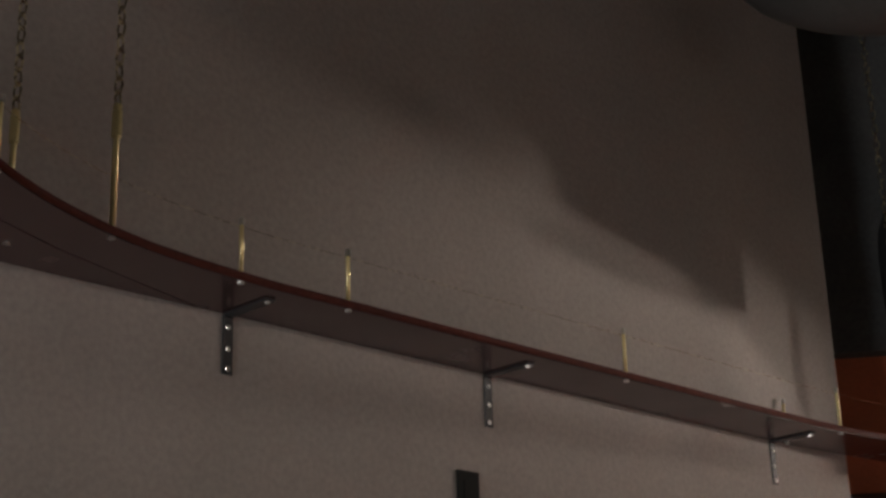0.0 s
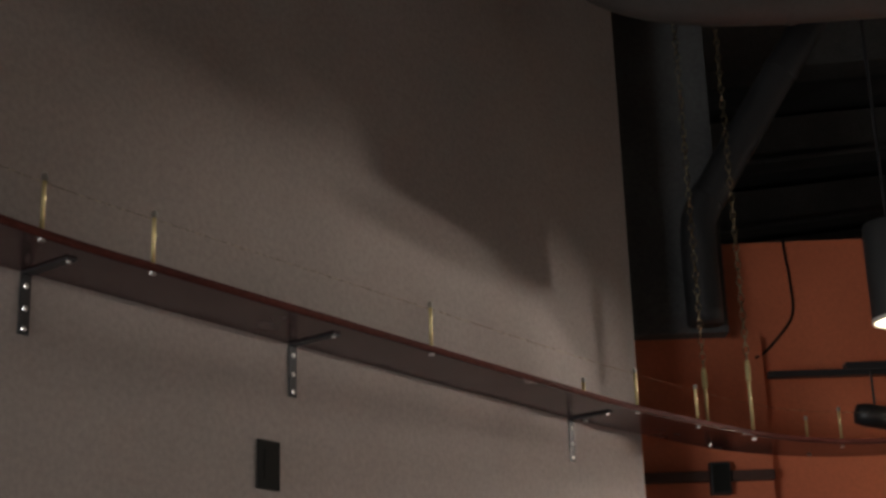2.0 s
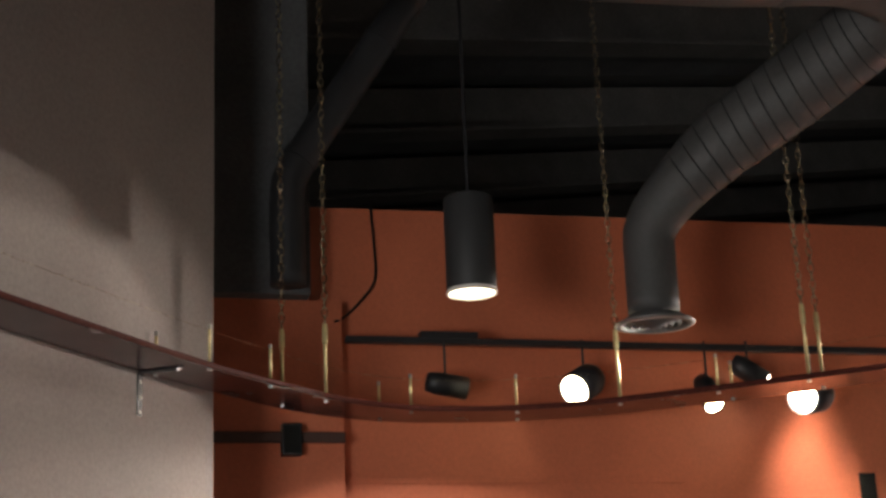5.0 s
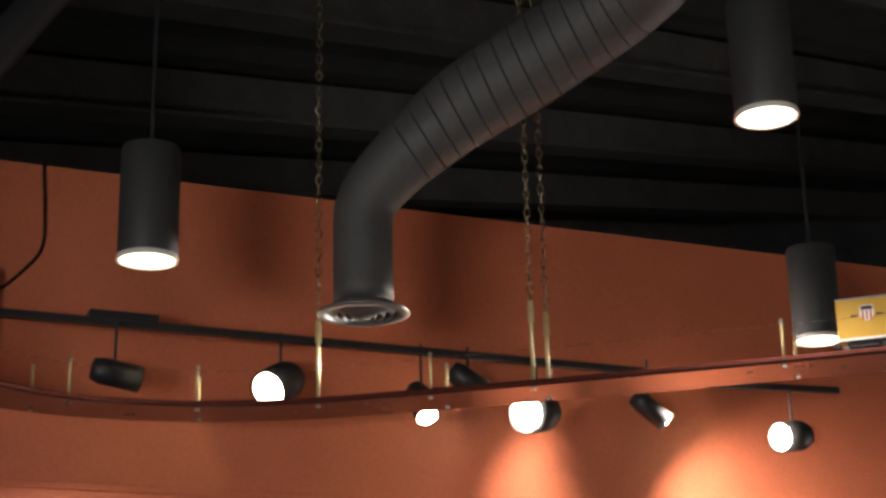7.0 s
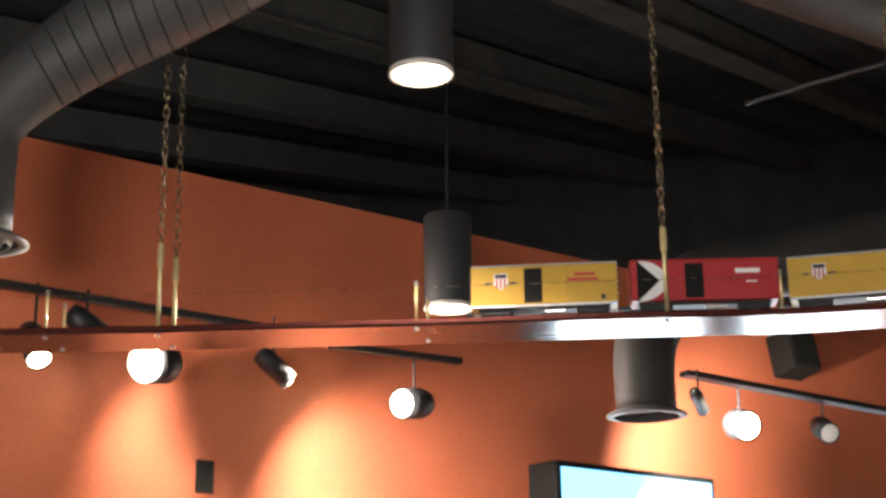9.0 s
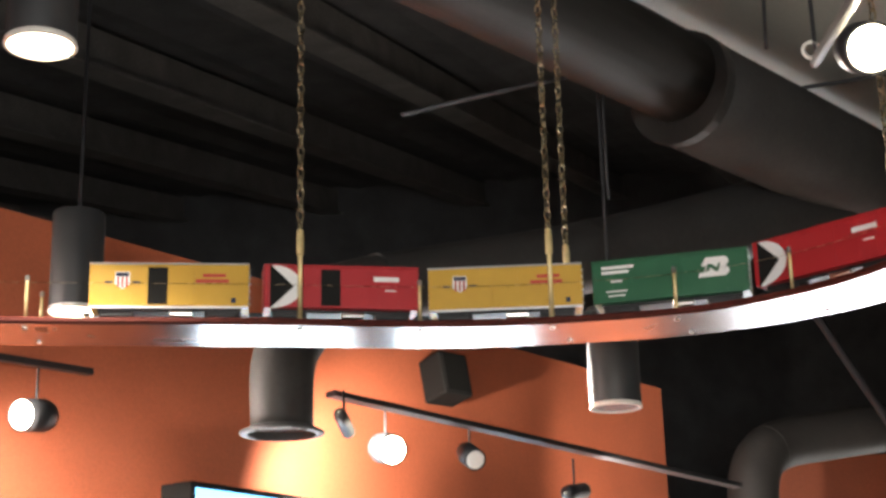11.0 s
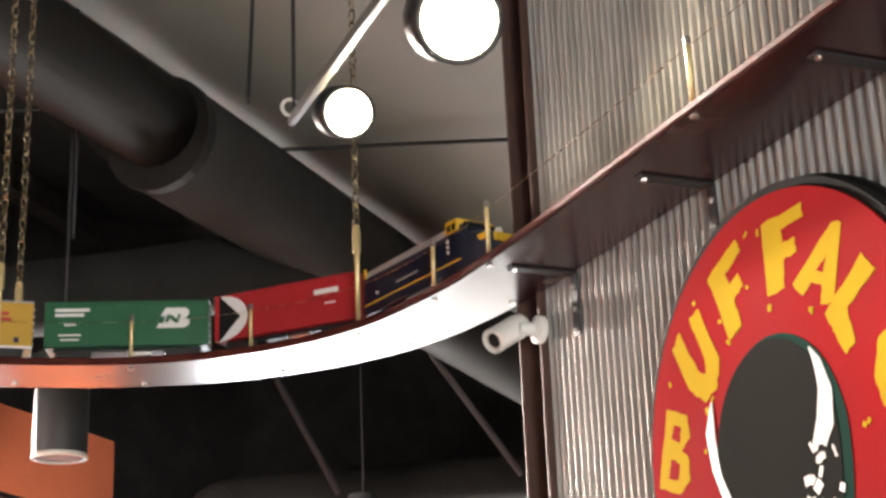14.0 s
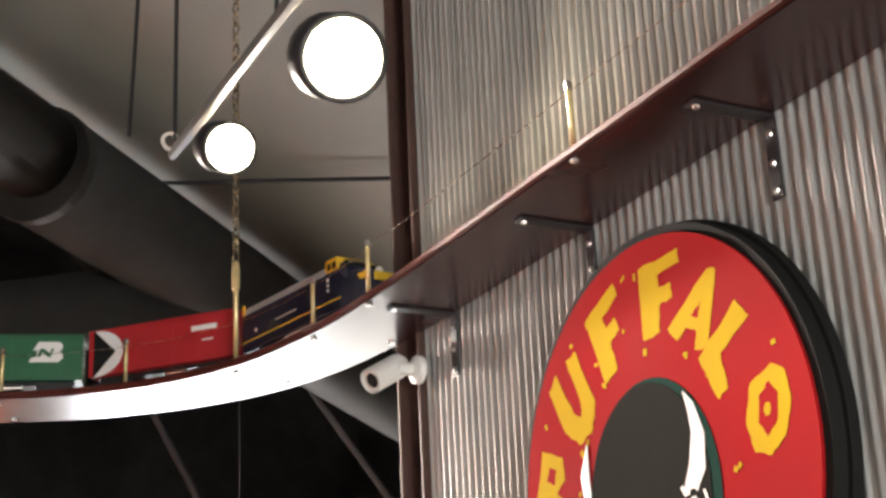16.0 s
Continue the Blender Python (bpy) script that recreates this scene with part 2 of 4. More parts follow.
o0, o1 = on_wall(-2.05, 0, 0), on_wall(WALL_END, 0, 0)
orange = wall_slab("wall_orange", o0.xy, o1.xy, 0, 3.41, -0.18, M_ORANGE, "slanted orange faux-finished partition wall, dark gap above it")
for v in orange.data.vertices:
    if v.co.z > 1 and v.co.xy.dot(OD.xy) > 4:
        v.co.z = 3.537
# left end of the partition: a slightly proud pier and a black soffit over it
p0, p1 = on_wall(-2.0, 0.06, 0), on_wall(1.235, 0.06, 0)
wall_slab("wall_orange_pier", p0.xy, p1.xy, 0, 3.06, -0.055, M_ORANGE, "orange pier in front of the partition wall")
p0, p1 = on_wall(-2.0, 0.14, 0), on_wall(1.105, 0.14, 0)
wall_slab("wall_soffit", p0.xy, p1.xy, 3.06, 8.0, -0.13, M_BLACKPAINT, "black painted soffit above the orange pier")

solid("trim_pier", box(0.6, -0.03, 2.522, 1.236, 0, 2.56, bevel=0.004, m=Matrix.Translation(on_wall(0, 0.06, 0)) @ pose(0, 0, 0, 0, 0, math.degrees(math.atan2(OD.y, OD.x)))), M_STEEL, "dark brown trim strip on the orange pier", "trim", kind="structure")
solid("trim_wall", box(1.25, -0.006, 2.384, 2.6, 0, 2.408, bevel=0.003, m=Matrix.Translation(on_wall(0, 0, 0)) @ pose(0, 0, 0, 0, 0, math.degrees(math.atan2(OD.y, OD.x)))), M_ORANGE, "orange painted rail on the partition wall", "trim", kind="structure")
far_side = set(bpy.data.objects)
wall_slab("wall_orange_far", (12.6, -3.7), (11.85, -6.9), 2.4, 3.46, -0.2, M_ORANGE, "far orange wall under the large duct")
# the low wall is added out of view, behind the east lights
wall_slab("wall_east_low", (13, 3), (13, -12), 0, 2.4, -0.15, M_TAUPE, "unseen low wall added behind the east lights")
for a, b, r in (((9.80, -3.2, 4.15), (9.94, -3.8, 3.2), 0.025), ((9.42, -4.2, 3.95), (9.42, -4.75, 3.25), 0.025)):
    solid("roof_brace", tube([a, b], r, 8), M_DARKDUCT, "dark painted steel roof brace", "beam", "roof braces", "structure")

into_wing(far_side)

# sloping dark roof deck with beams
RD = Vector((math.cos(radians(WING_TURN - 22)), math.sin(radians(WING_TURN - 22)), 0))
RP = Vector((math.cos(radians(WING_TURN + 68)), math.sin(radians(WING_TURN + 68)), 0))
ROOF_T = math.tan(radians(11.5))


def roof(s, p, down=0.0):
    """A place on the deck's underside: s up the slope, p across it."""
    q = RD * s + RP * p + Vector((WING_X, WING_Y, 0))
    return Vector((q.x, q.y, 4.17 + ROOF_T * s - down))


bm = bmesh.new()
ROOF_A, ROOF_B = -11.0, 36.0
n_rib = 234
rows = []
for i in range(n_rib + 1):
    p = -20 + 40 * i / n_rib
    dz = 0.035 if i % 3 == 0 else 0.0
    rows.append([bm.verts.new(roof(s, p, dz)) for s in (ROOF_A, ROOF_B)] + [bm.verts.new(roof(s, p, -0.15)) for s in (ROOF_A, ROOF_B)])
for a, b in zip(rows, rows[1:]):
    bm.faces.new((a[0], a[1], b[1], b[0]))
    bm.faces.new((a[2], b[2], b[3], a[3]))
solid("ceiling", bm, M_BLACKPAINT, "black painted ribbed metal roof deck", "ceiling", kind="structure")
for i in range(12):
    p = -6.9 + 1.48 * i
    bm = bmesh.new()
    m = Matrix.LocRotScale(roof(4, p, 0.045), (RD + Vector((0, 0, ROOF_T))).to_track_quat("X", "Z"), None)
    add_box(bm, -12, -0.06, -0.26, 30, 0.06, 0, m=m)
    add_box(bm, -12, -0.11, -0.285, 30, 0.11, -0.26, m=m)
    solid("ceiling_beam", bm, M_BEAM, "dark painted roof beam with a bottom flange", "beam", "roof beams", "structure")

sign_side = set(bpy.data.objects)
# grey drywall ceiling beside the large duct
DD = Vector((0.70, -0.714, 0)).normalized()
DN = Vector((DD.y, -DD.x, 0))
EDGE = Vector((6.2, -1.8, 0)) + DN * 0.02
D3A = Vector((6.2, -1.8, 3.74)) + DN * 0.07
bm = bmesh.new()
edge = [EDGE - DD * 3.6, EDGE + DD * 7, EDGE + DD * 7 + DN * 5, EDGE - DD * 3.6 + DN * 5]
lo = [bm.verts.new((q.x, q.y, 4.0)) for q in edge]
hi = [bm.verts.new((q.x, q.y, 4.1)) for q in edge]
bm.faces.new(lo)
bm.faces.new(hi[::-1])
for i in range(4):
    bm.faces.new((lo[i], hi[i], hi[(i + 1) % 4], lo[(i + 1) % 4]))
solid("ceiling_drywall", bm, M_GREYCEIL, "flat grey drywall ceiling beside the duct", "ceiling", kind="structure")

# corrugated wall, its backing and the steel column
bm = bmesh.new()
pitch, x_end, seg = 0.027, 4.185, 6
cols = []
for i in range(int(4.6 / pitch) * seg):
    x = x_end - i * pitch / seg
    y = WALL_S - 0.0055 + 0.0055 * math.cos(2 * math.pi * i / seg)
    cols.append([bm.verts.new((x, y, 0)), bm.verts.new((x, y, 4.0))])
for a, b in zip(cols, cols[1:]):
    bm.faces.new((a[0], b[0], b[1], a[1]))
solid("wall_south", bm, M_CORR, "galvanised corrugated steel wall cladding", "wall", kind="structure", smooth=True)
wall_slab("wall_south_backing", (-0.415, WALL_S - 0.024), (4.185, WALL_S - 0.024), 0, 4.0, 0.12, M_BLACKPAINT, "dark backing of the corrugated wall")
column = thing("steel_column", "brown painted steel column beside the corrugated wall", "column", kind="structure", at=(4.245, WALL_S - 0.05, 0))
part("flange", box(-0.055, -0.06, 0, -0.045, 0.066, 4.0, bevel=0.003), M_STEEL, column)
part("flange", box(0.045, -0.06, 0, 0.055, 0.066, 4.0, bevel=0.003), M_STEEL, column)
part("web", box(-0.0452, 0.0, 0, 0.0452, 0.008, 4.0), M_STEEL, column)

into_wing(sign_side)

# ---- railway shelf ----
CENTRE = [(0.35, 1.05), (0.5, 1.55), (0.78, 1.98), (1.12, 2.26), (1.45, 2.41), (1.8, 2.468), (2.2, 2.474), (3.0, 2.474), (3.7, 2.472), (4.1, 2.462),
          (4.438, 2.428), (4.75, 2.385), (4.99, 2.3), (5.16, 2.18), (5.27, 2.036), (5.345, 1.9), (5.395, 1.76), (5.43, 1.58), (5.437, 1.4), (5.422, 1.0),
          (5.385, 0.55), (5.335, 0.0), (5.268, -0.5)]
CENTRE += [wing(x, y) for x, y in ((5.225, -0.9), (5.198, -1.26), (5.1, -1.62), (4.9, -1.892), (4.63, -2.065), (4.32, -2.137), (3.95, -2.158), (3.0, -2.158), (1.5, -2.158), (0.4, -2.158))]
TRACK = spline([(x, y, 0) for x, y in CENTRE], 0.05)
HALF = 0.103


def along(s, off=0.0, z=0.0):
    """A place at s metres along the shelf, off to the room's side, z up; and the way ahead."""
    k = min(max(s / 0.05, 0), len(TRACK) - 2)
    i = min(int(k), len(TRACK) - 2)
    p = TRACK[i].lerp(TRACK[i + 1], k - i)
    a, b = TRACK[max(i - 1, 0)], TRACK[min(i + 2, len(TRACK) - 1)]
    d = (b - a).normalized()
    room = Vector((d.y, -d.x, 0))
    return p + room * off + Vector((0, 0, z)), d


def half_width(s):
    """Half the board's width: a little narrower on the free run between the walls."""
    into, out = min(max((s - 4.5) / 0.7, 0), 1), min(max((10.9 - s) / 0.7, 0), 1)
    return HALF - 0.015 * min(into, out)


def sweep(profile, s0, s1, step=0.05, edge=0.06):
    """Sweeps a closed outline of (off, z) along the shelf; what lies beyond edge follows the board's width."""
    bm = bmesh.new()
    n = int((s1 - s0) / step)
    rings = []
    for i in range(n + 1):
        s = s0 + (s1 - s0) * i / n
        slim = half_width(s) - HALF
        rings.append([bm.verts.new(along(s, o + (math.copysign(slim, o) if abs(o) > edge else 0), z)[0]) for o, z in profile])
    m = len(profile)
    for a, b in zip(rings, rings[1:]):
        for k in range(m):
            bm.faces.new((a[k], a[(k + 1) % m], b[(k + 1) % m], b[k]))
    bm.faces.new(rings[0])
    bm.faces.new(rings[-1][::-1])
    return bm


LEN = 0.05 * (len(TRACK) - 1)
shelf = thing("railway_shelf", "dark cherry wall shelf carrying a model railway, glossy underside", "shelf")
z0, z1 = SHELF_Z, SHELF_Z + 0.019
part("board", sweep([(-HALF, z0 + 0.003), (HALF - 0.004, z0 + 0.003), (HALF, z0 + 0.007), (HALF, z1 - 0.004), (HALF - 0.004, z1), (-HALF, z1)], 0, LEN), M_SHELF, shelf, "dark cherry stained board")
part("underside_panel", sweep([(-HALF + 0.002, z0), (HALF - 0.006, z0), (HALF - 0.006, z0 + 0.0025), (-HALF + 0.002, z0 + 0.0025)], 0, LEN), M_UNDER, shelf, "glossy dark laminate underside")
bm = bmesh.new()
corner = [(1.85, WALL_A - 0.002), (0.1, WALL_A - 0.002), (0.1, 1.6), (0.42, 1.5), (0.72, 1.98), (1.08, 2.29), (1.43, 2.44)]
for z in (z0 - 0.0012, z1 - 0.002):
    bm.faces.new([bm.verts.new((x, y, z)) for x, y in corner])
vs = list(bm.verts)
for i in range(len(corner)):
    j = (i + 1) % len(corner)
    bm.faces.new((vs[i], vs[j], vs[j + len(corner)], vs[i + len(corner)]))
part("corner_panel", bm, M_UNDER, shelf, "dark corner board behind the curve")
RAILZ = z1 + 0.012
track = thing("railway_track", "model railway track of two steel rails on dark sleepers", "track")
for o in (-0.0225, 0.0225):
    part("rail", sweep([(o - 0.002, z1 + 0.006), (o + 0.002, z1 + 0.006), (o + 0.002, RAILZ), (o - 0.002, RAILZ)], 0.1, LEN - 0.1), M_ZINC, track)
bm = bmesh.new()
s = 0.12
while s < LEN - 0.12:
    p, d = along(s, 0, z1)
    add_box(bm, -0.008, -0.04, 0, 0.008, 0.04, 0.006, m=Matrix.LocRotScale(p, d.to_track_quat("X", "Z"), None))
    s += 0.04
tagged(part("sleepers", bm, M_BLACKMETAL, track), kind="stuff")

# ---- brackets ----
def bracket(x, wall_y, facing):
    b = thing("shelf_bracket", "black steel L bracket screwed to the wall under the shelf", "bracket", "shelf brackets",
              at=(x, wall_y, SHELF_Z), turn=0 if facing > 0 else 180)
    strap = box(-0.014, -0.004, -0.135, 0.014, 0, 0, bevel=0.0015)
    part("strap", strap, M_BLACKMETAL, b)
    part("arm", box(-0.013, -0.150, -0.0055, 0.013, -0.0045, -0.0005, bevel=0.001), M_BLACKMETAL, b)
    for z in (-0.03, -0.078, -0.122):
        part("screw", lathe([(0.0065, 0), (0.0065, 0.001), (0.005, 0.0035), (0.001, 0.0042)], 10, Matrix.Translation((0, -0.004, z)) @ pose(0, 0, 0, 90, 0, 0)), M_ZINC, b, "zinc screw head")
    part("screw", lathe([(0.006, 0), (0.005, -0.004), (0.001, -0.005)], 10, Matrix.Translation((0, -0.138, -0.0055))), M_ZINC, b)
    return b


for x in (1.93, 2.74, 3.995):
    bracket(x, WALL_A, 1)
for x in (4.05, 3.52, 3.01, 2.45, 1.9):
    b = bracket(x, WALL_S, -1)
    b.matrix_world = WING @ b.matrix_world


# ---- posts, guard wire and chains ----
def post(s, off, height, tall):
    p, d = along(s, off, z1)
    ob = thing("rail_post", "tall pale brass hanger post on the shelf edge" if tall else "short pale brass guard post on the shelf edge", "post",
               "shelf edge posts", at=p, turn=math.degrees(math.atan2(d.y, d.x)))
    r = 0.0062 if tall else 0.0048
    part("rod", lathe([(r, 0), (r, height - 0.012), (r * 0.8, height - 0.008)], 10), M_BRASS, ob, smooth=True)
    if tall:
        part("sleeve", lathe([(r, height - 0.066), (0.0098, height - 0.062), (0.0098, height - 0.01), (r, height - 0.006)], 12), M_BRASS, ob, "thicker brass sleeve under the chain", smooth=False)
    part("eyelet", lathe([(r * 0.8, height - 0.008), (r * 1.35, height - 0.006), (r * 1.35, height + 0.004), (r * 0.5, height + 0.008)], 10), M_BRASS if tall else M_ZINC, ob)
    part("bolt", lathe([(0.0075, -0.0235), (0.0075, -0.0195), (0.003, -0.0190)], 6, None), M_ZINC, ob, "zinc bolt head under the board")
    return p + Vector((0, 0, height))


def chain(top, base):
    """A chain of welded links from base up to top."""
    ob = thing("hanging_chain", "thin tarnished brass chain from the roof to the shelf", "chain", "hanging chains", at=base)
    bm = bmesh.new()
    way = Vector(top) - Vector(base)
    pitch = 0.030
    n = int(way.length / pitch)
    q = way.to_track_quat("Z", "Y")
    for i in range(n):
        c = way * ((i + 0.5) / n)
        m = Matrix.Translation(c) @ q.to_matrix().to_4x4() @ pose(0, 0, 0, 0, 0, 90 * (i % 2) + 18)
        loop = []
        for k in range(8):
            a = 2 * math.pi * k / 8
            loop.append(m @ Vector((0.0092 * math.cos(a), 0, 0.0195 * math.sin(a))))
        rings = []
        for k in range(8):
            ctr = loop[k]
            out = (ctr - (m @ Vector((0, 0, 0)))).normalized()
            sd = (m.to_3x3() @ Vector((0, 1, 0)))
            rings.append([bm.verts.new(ctr + out * (0.0029 * math.cos(t)) + sd * (0.0029 * math.sin(t))) for t in (0, 2.094, 4.189)])
        for k in range(8):
            a, b = rings[k], rings[(k + 1) % 8]
            for j in range(3):
                bm.faces.new((a[j], a[(j + 1) % 3], b[(j + 1) % 3], b[j]))
    part("link_chain", bm, M_CHAIN, ob, smooth=True)
    return ob


def roof_over(x, y):
    return 4.17 + ROOF_T * (RD.x * (x - WING_X) + RD.y * (y - WING_Y))


# places along the shelf: the room's edge and the far edge
TALL = [(1.838, 1), (1.76, -1), (5.14, 1), (5.10, -1), (6.40, 1), (7.08, 1), (7.09, -1), (8.50, 1), (9.18, 1), (9.22, -1), (10.215, 1)]
for s, side in TALL:
    top = post(s, side * (half_width(s) - 0.012), 0.245, True)
    up = min(roof_over(top.x, top.y), 3.98 if top.y < -1.5 and top.x < 4.8 else 9)
    chain((top.x, top.y, up), top)
SHORT = [(1.458, 1), (2.208, 1), (2.508, 1), (3.458, 1), (4.47, 1), (4.45, -1), (4.81, 1), (5.57, 1), (5.52, -1), (6.00, 1), (6.00, -1), (6.76, 1), (6.77, -1), (7.81, 1), (7.83, -1),
         (8.82, 1), (9.52, 1), (9.53, -1), (9.86, 1), (9.87, -1), (10.23, -1), (10.55, 1), (10.6, -1), (10.82, 1), (11.61, 1), (12.4, 1)]
for s, side in SHORT:
    post(s, side * (half_width(s) - 0.012), 0.112, False)
wire = thing("guard_wire", "thin guard wire strung between the shelf edge posts", "wire")
part("strand", tube([along(s * 0.1 + 0.5, half_width(s * 0.1 + 0.5) - 0.012, z1 + 0.1)[0] for s in range(int((LEN - 1) * 10))], 0.0006, 5), M_CHAIN, wire)

# ---- ducts ----
def ribs(points, radius, spacing, n=20, radii=None):
    """Raised spiral seams round a duct."""
    bm = bmesh.new()
    fr = frames(points)
    run = 0.0
    want = spacing / 2
    for i in range(len(fr) - 1):
        a, b = fr[i], fr[i + 1]
        L = (b[0] - a[0]).length
        while run + L >= want:
            t = (want - run) / L
            p, s, u = a[0].lerp(b[0], t), a[1].lerp(b[1], t).normalized(), a[2].lerp(b[2], t).normalized()
            d = (b[0] - a[0]).normalized()
            r = (radii[i] * (1 - t) + radii[i + 1] * t) if radii else radius
            rings = []
            for off, rr in ((-0.003, r * 0.998), (0.0, r + 0.0028), (0.003, r * 0.998)):
                rings.append([bm.verts.new(p + d * (off + 0.02 * math.sin(2 * math.pi * k / n)) + s * (rr * math.cos(2 * math.pi * k / n)) + u * (rr * math.sin(2 * math.pi * k / n))) for k in range(n)])
            for q, w in zip(rings, rings[1:]):
                for k in range(n):
                    bm.faces.new((q[k], q[(k + 1) % n], w[(k + 1) % n], w[k]))
            want += spacing
        run += L
    return bm


def duct(points, radius, label, rib=0.0, radii=None, n=28, mat=M_DUCT, bands=(0.25, 0.55)):
    ob = thing("air_duct", label, "duct", "air ducts")
    part("pipe", tube(points, radius, n, True, radii), mat, ob, smooth=True)
    if rib:
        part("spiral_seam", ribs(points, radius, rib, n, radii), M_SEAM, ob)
    for k in bands:
        i = int(k * (len(points) - 2))
        a, b = Vector(points[i]), Vector(points[i + 1])
        r = (radii[i] if radii else radius) + 0.004
        d = (b - a).normalized()
        part("joint_band", tube([a - d * 0.014, a + d * 0.014], r, n), mat, ob)
    return ob


def diffuser(at, r, rings=True):
    """A round vent at a duct's lower end: a flange and rings."""
    ob = thing("ceiling_vent", "round grey metal air diffuser at the end of a duct", "vent", "air diffusers", at=at)
    part("flange", lathe([(r * 0.70, 0.03), (r * 0.74, 0.022), (r, 0.006), (r, 0.0), (r * 0.82, -0.004), (r * 0.8, 0.004)], 32, None, False), M_VENT if rings else M_DUCT, ob, smooth=True)
    for k, rr in enumerate((0.72, 0.54, 0.36) if rings else ()):
        part("ring", lathe([(r * rr, 0.018), (r * (rr - 0.1), -0.006 - 0.003 * k), (r * (rr - 0.13), -0.003 - 0.003 * k), (r * (rr - 0.03), 0.022)], 28, None, False), M_DUCT, ob, smooth=True)
    if rings:
        part("centre_cone", lathe([(r * 0.2, 0.01), (r * 0.16, -0.012), (r * 0.04, -0.016)], 20), M_DUCT, ob)
    # black disc in place of the unlit hollow inside the duct
    part("dark_throat", lathe([(r * 0.69, 0.024), (r * 0.69, 0.030)], 24), M_BLACKPAINT, ob)
    return ob


V1 = Vector((5.19, 1.275, 2.82))
pts = spline([(3.66, 2.2, 4.4), (3.66, 2.2, 4.12), (3.7, 2.14, 3.93), (3.89, 1.87, 3.845), (4.3, 1.26, 3.845), (4.66, 0.73, 3.845), (4.88, 0.43, 3.84), (5.05, 0.33, 3.80), (5.15, 0.45, 3.73), (5.19, 0.72, 3.585), (5.2, 0.98, 3.44),
              (5.2, 1.17, 3.29), (5.195, 1.265, 3.17), (5.19, 1.275, 3.05), (5.19, 1.275, 2.84)], 0.04)
wide = []
for q in pts:
    f = min(max((4.0 - q.z) / 1.0, 0), 1)
    wide.append(0.16 if q.y > 0.5 and q.x < 4.7 else (0.135 if q.z > 3.5 else 0.135 - 0.045 * min((3.5 - q.z) / 0.3, 1)))
smooth_w = [sum(wide[max(0, i - 4):i + 5]) / len(wide[max(0, i - 4):i + 5]) for i in range(len(wide))]
first = duct(pts, 0.1, "dark painted spiral duct with an elbow down to a round vent", 0.0, smooth_w)
span = [i for i, q in enumerate(pts) if 3.32 < q.z < 3.76 and q.y > 0.4 and q.x > 5.0]
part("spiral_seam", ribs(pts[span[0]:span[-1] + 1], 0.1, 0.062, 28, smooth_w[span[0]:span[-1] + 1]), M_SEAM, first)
diffuser((V1.x, V1.y, V1.z), 0.138)

sign_side = set(bpy.data.objects)
V2 = Vector((6.1, -0.482, 2.503))
J3 = D3A + DD * 1.3 - DN * 0.05
pts = spline([V2 + Vector((0, 0, 0.02)), V2 + Vector((0, 0, 0.2)), V2 + Vector((0.01, -0.03, 0.31)), V2 + Vector((0.04, -0.12, 0.42)), V2 + Vector((0.09, -0.3, 0.50)), V2.lerp(J3, 0.5) + Vector((0, 0, 0.12)), J3 - Vector((0, 0, 0.1))], 0.04)
duct(pts, 0.105, "dark painted duct rising from a round vent to the large duct", 0.0, [0.1 + 0.06 * i / len(pts) for i in range(len(pts))], mat=M_SHADED_DUCT)
diffuser(V2, 0.135, False)
D3B = D3A - Vector((0, 0, 0.035))
big = duct([D3B, D3B + DD * 2, D3B + DD * 7], 0.2, "large round dark grey air duct under the ceiling", 0.0, mat=M_SHADED_DUCT)
part("narrow_pipe", tube([D3A - DD * 4.5, D3A + DD * 0.02], 0.158, 28), M_SHADED_DUCT, big, smooth=True)
part("collar", tube([D3B - DD * 0.012, D3B + DD * 0.03], 0.206, 28), M_SHADED_DUCT, big)
# far duct behind the partition
duct(spline([(10.22, -3.02, 1.9), (10.22, -3.02, 2.7), (10.22, -3.03, 2.93), (10.26, -3.1, 3.09), (10.36, -3.26, 3.19), (10.48, -3.6, 3.26), (10.6, -4.18, 3.35), (10.76, -5.37, 3.5), (11.0, -7.2, 3.72)], 0.06), 0.15, "dark grey far duct with an elbow turning down", mat=M_SHADED_DUCT)
into_wing(sign_side)
# rising dark duct by the soffit
duct(spline([on_wall(1.01, 0.205, 3.075), on_wall(1.01, 0.205, 3.42), on_wall(1.035, 0.205, 3.52), on_wall(1.1, 0.205, 3.63), on_wall(1.27, 0.205, 3.9), on_wall(1.5, 0.205, 4.26), on_wall(1.8, 0.205, 4.75)], 0.05), 0.066, "black duct rising in front of the soffit", mat=M_DARKDUCT, bands=(0.3, 0.62))


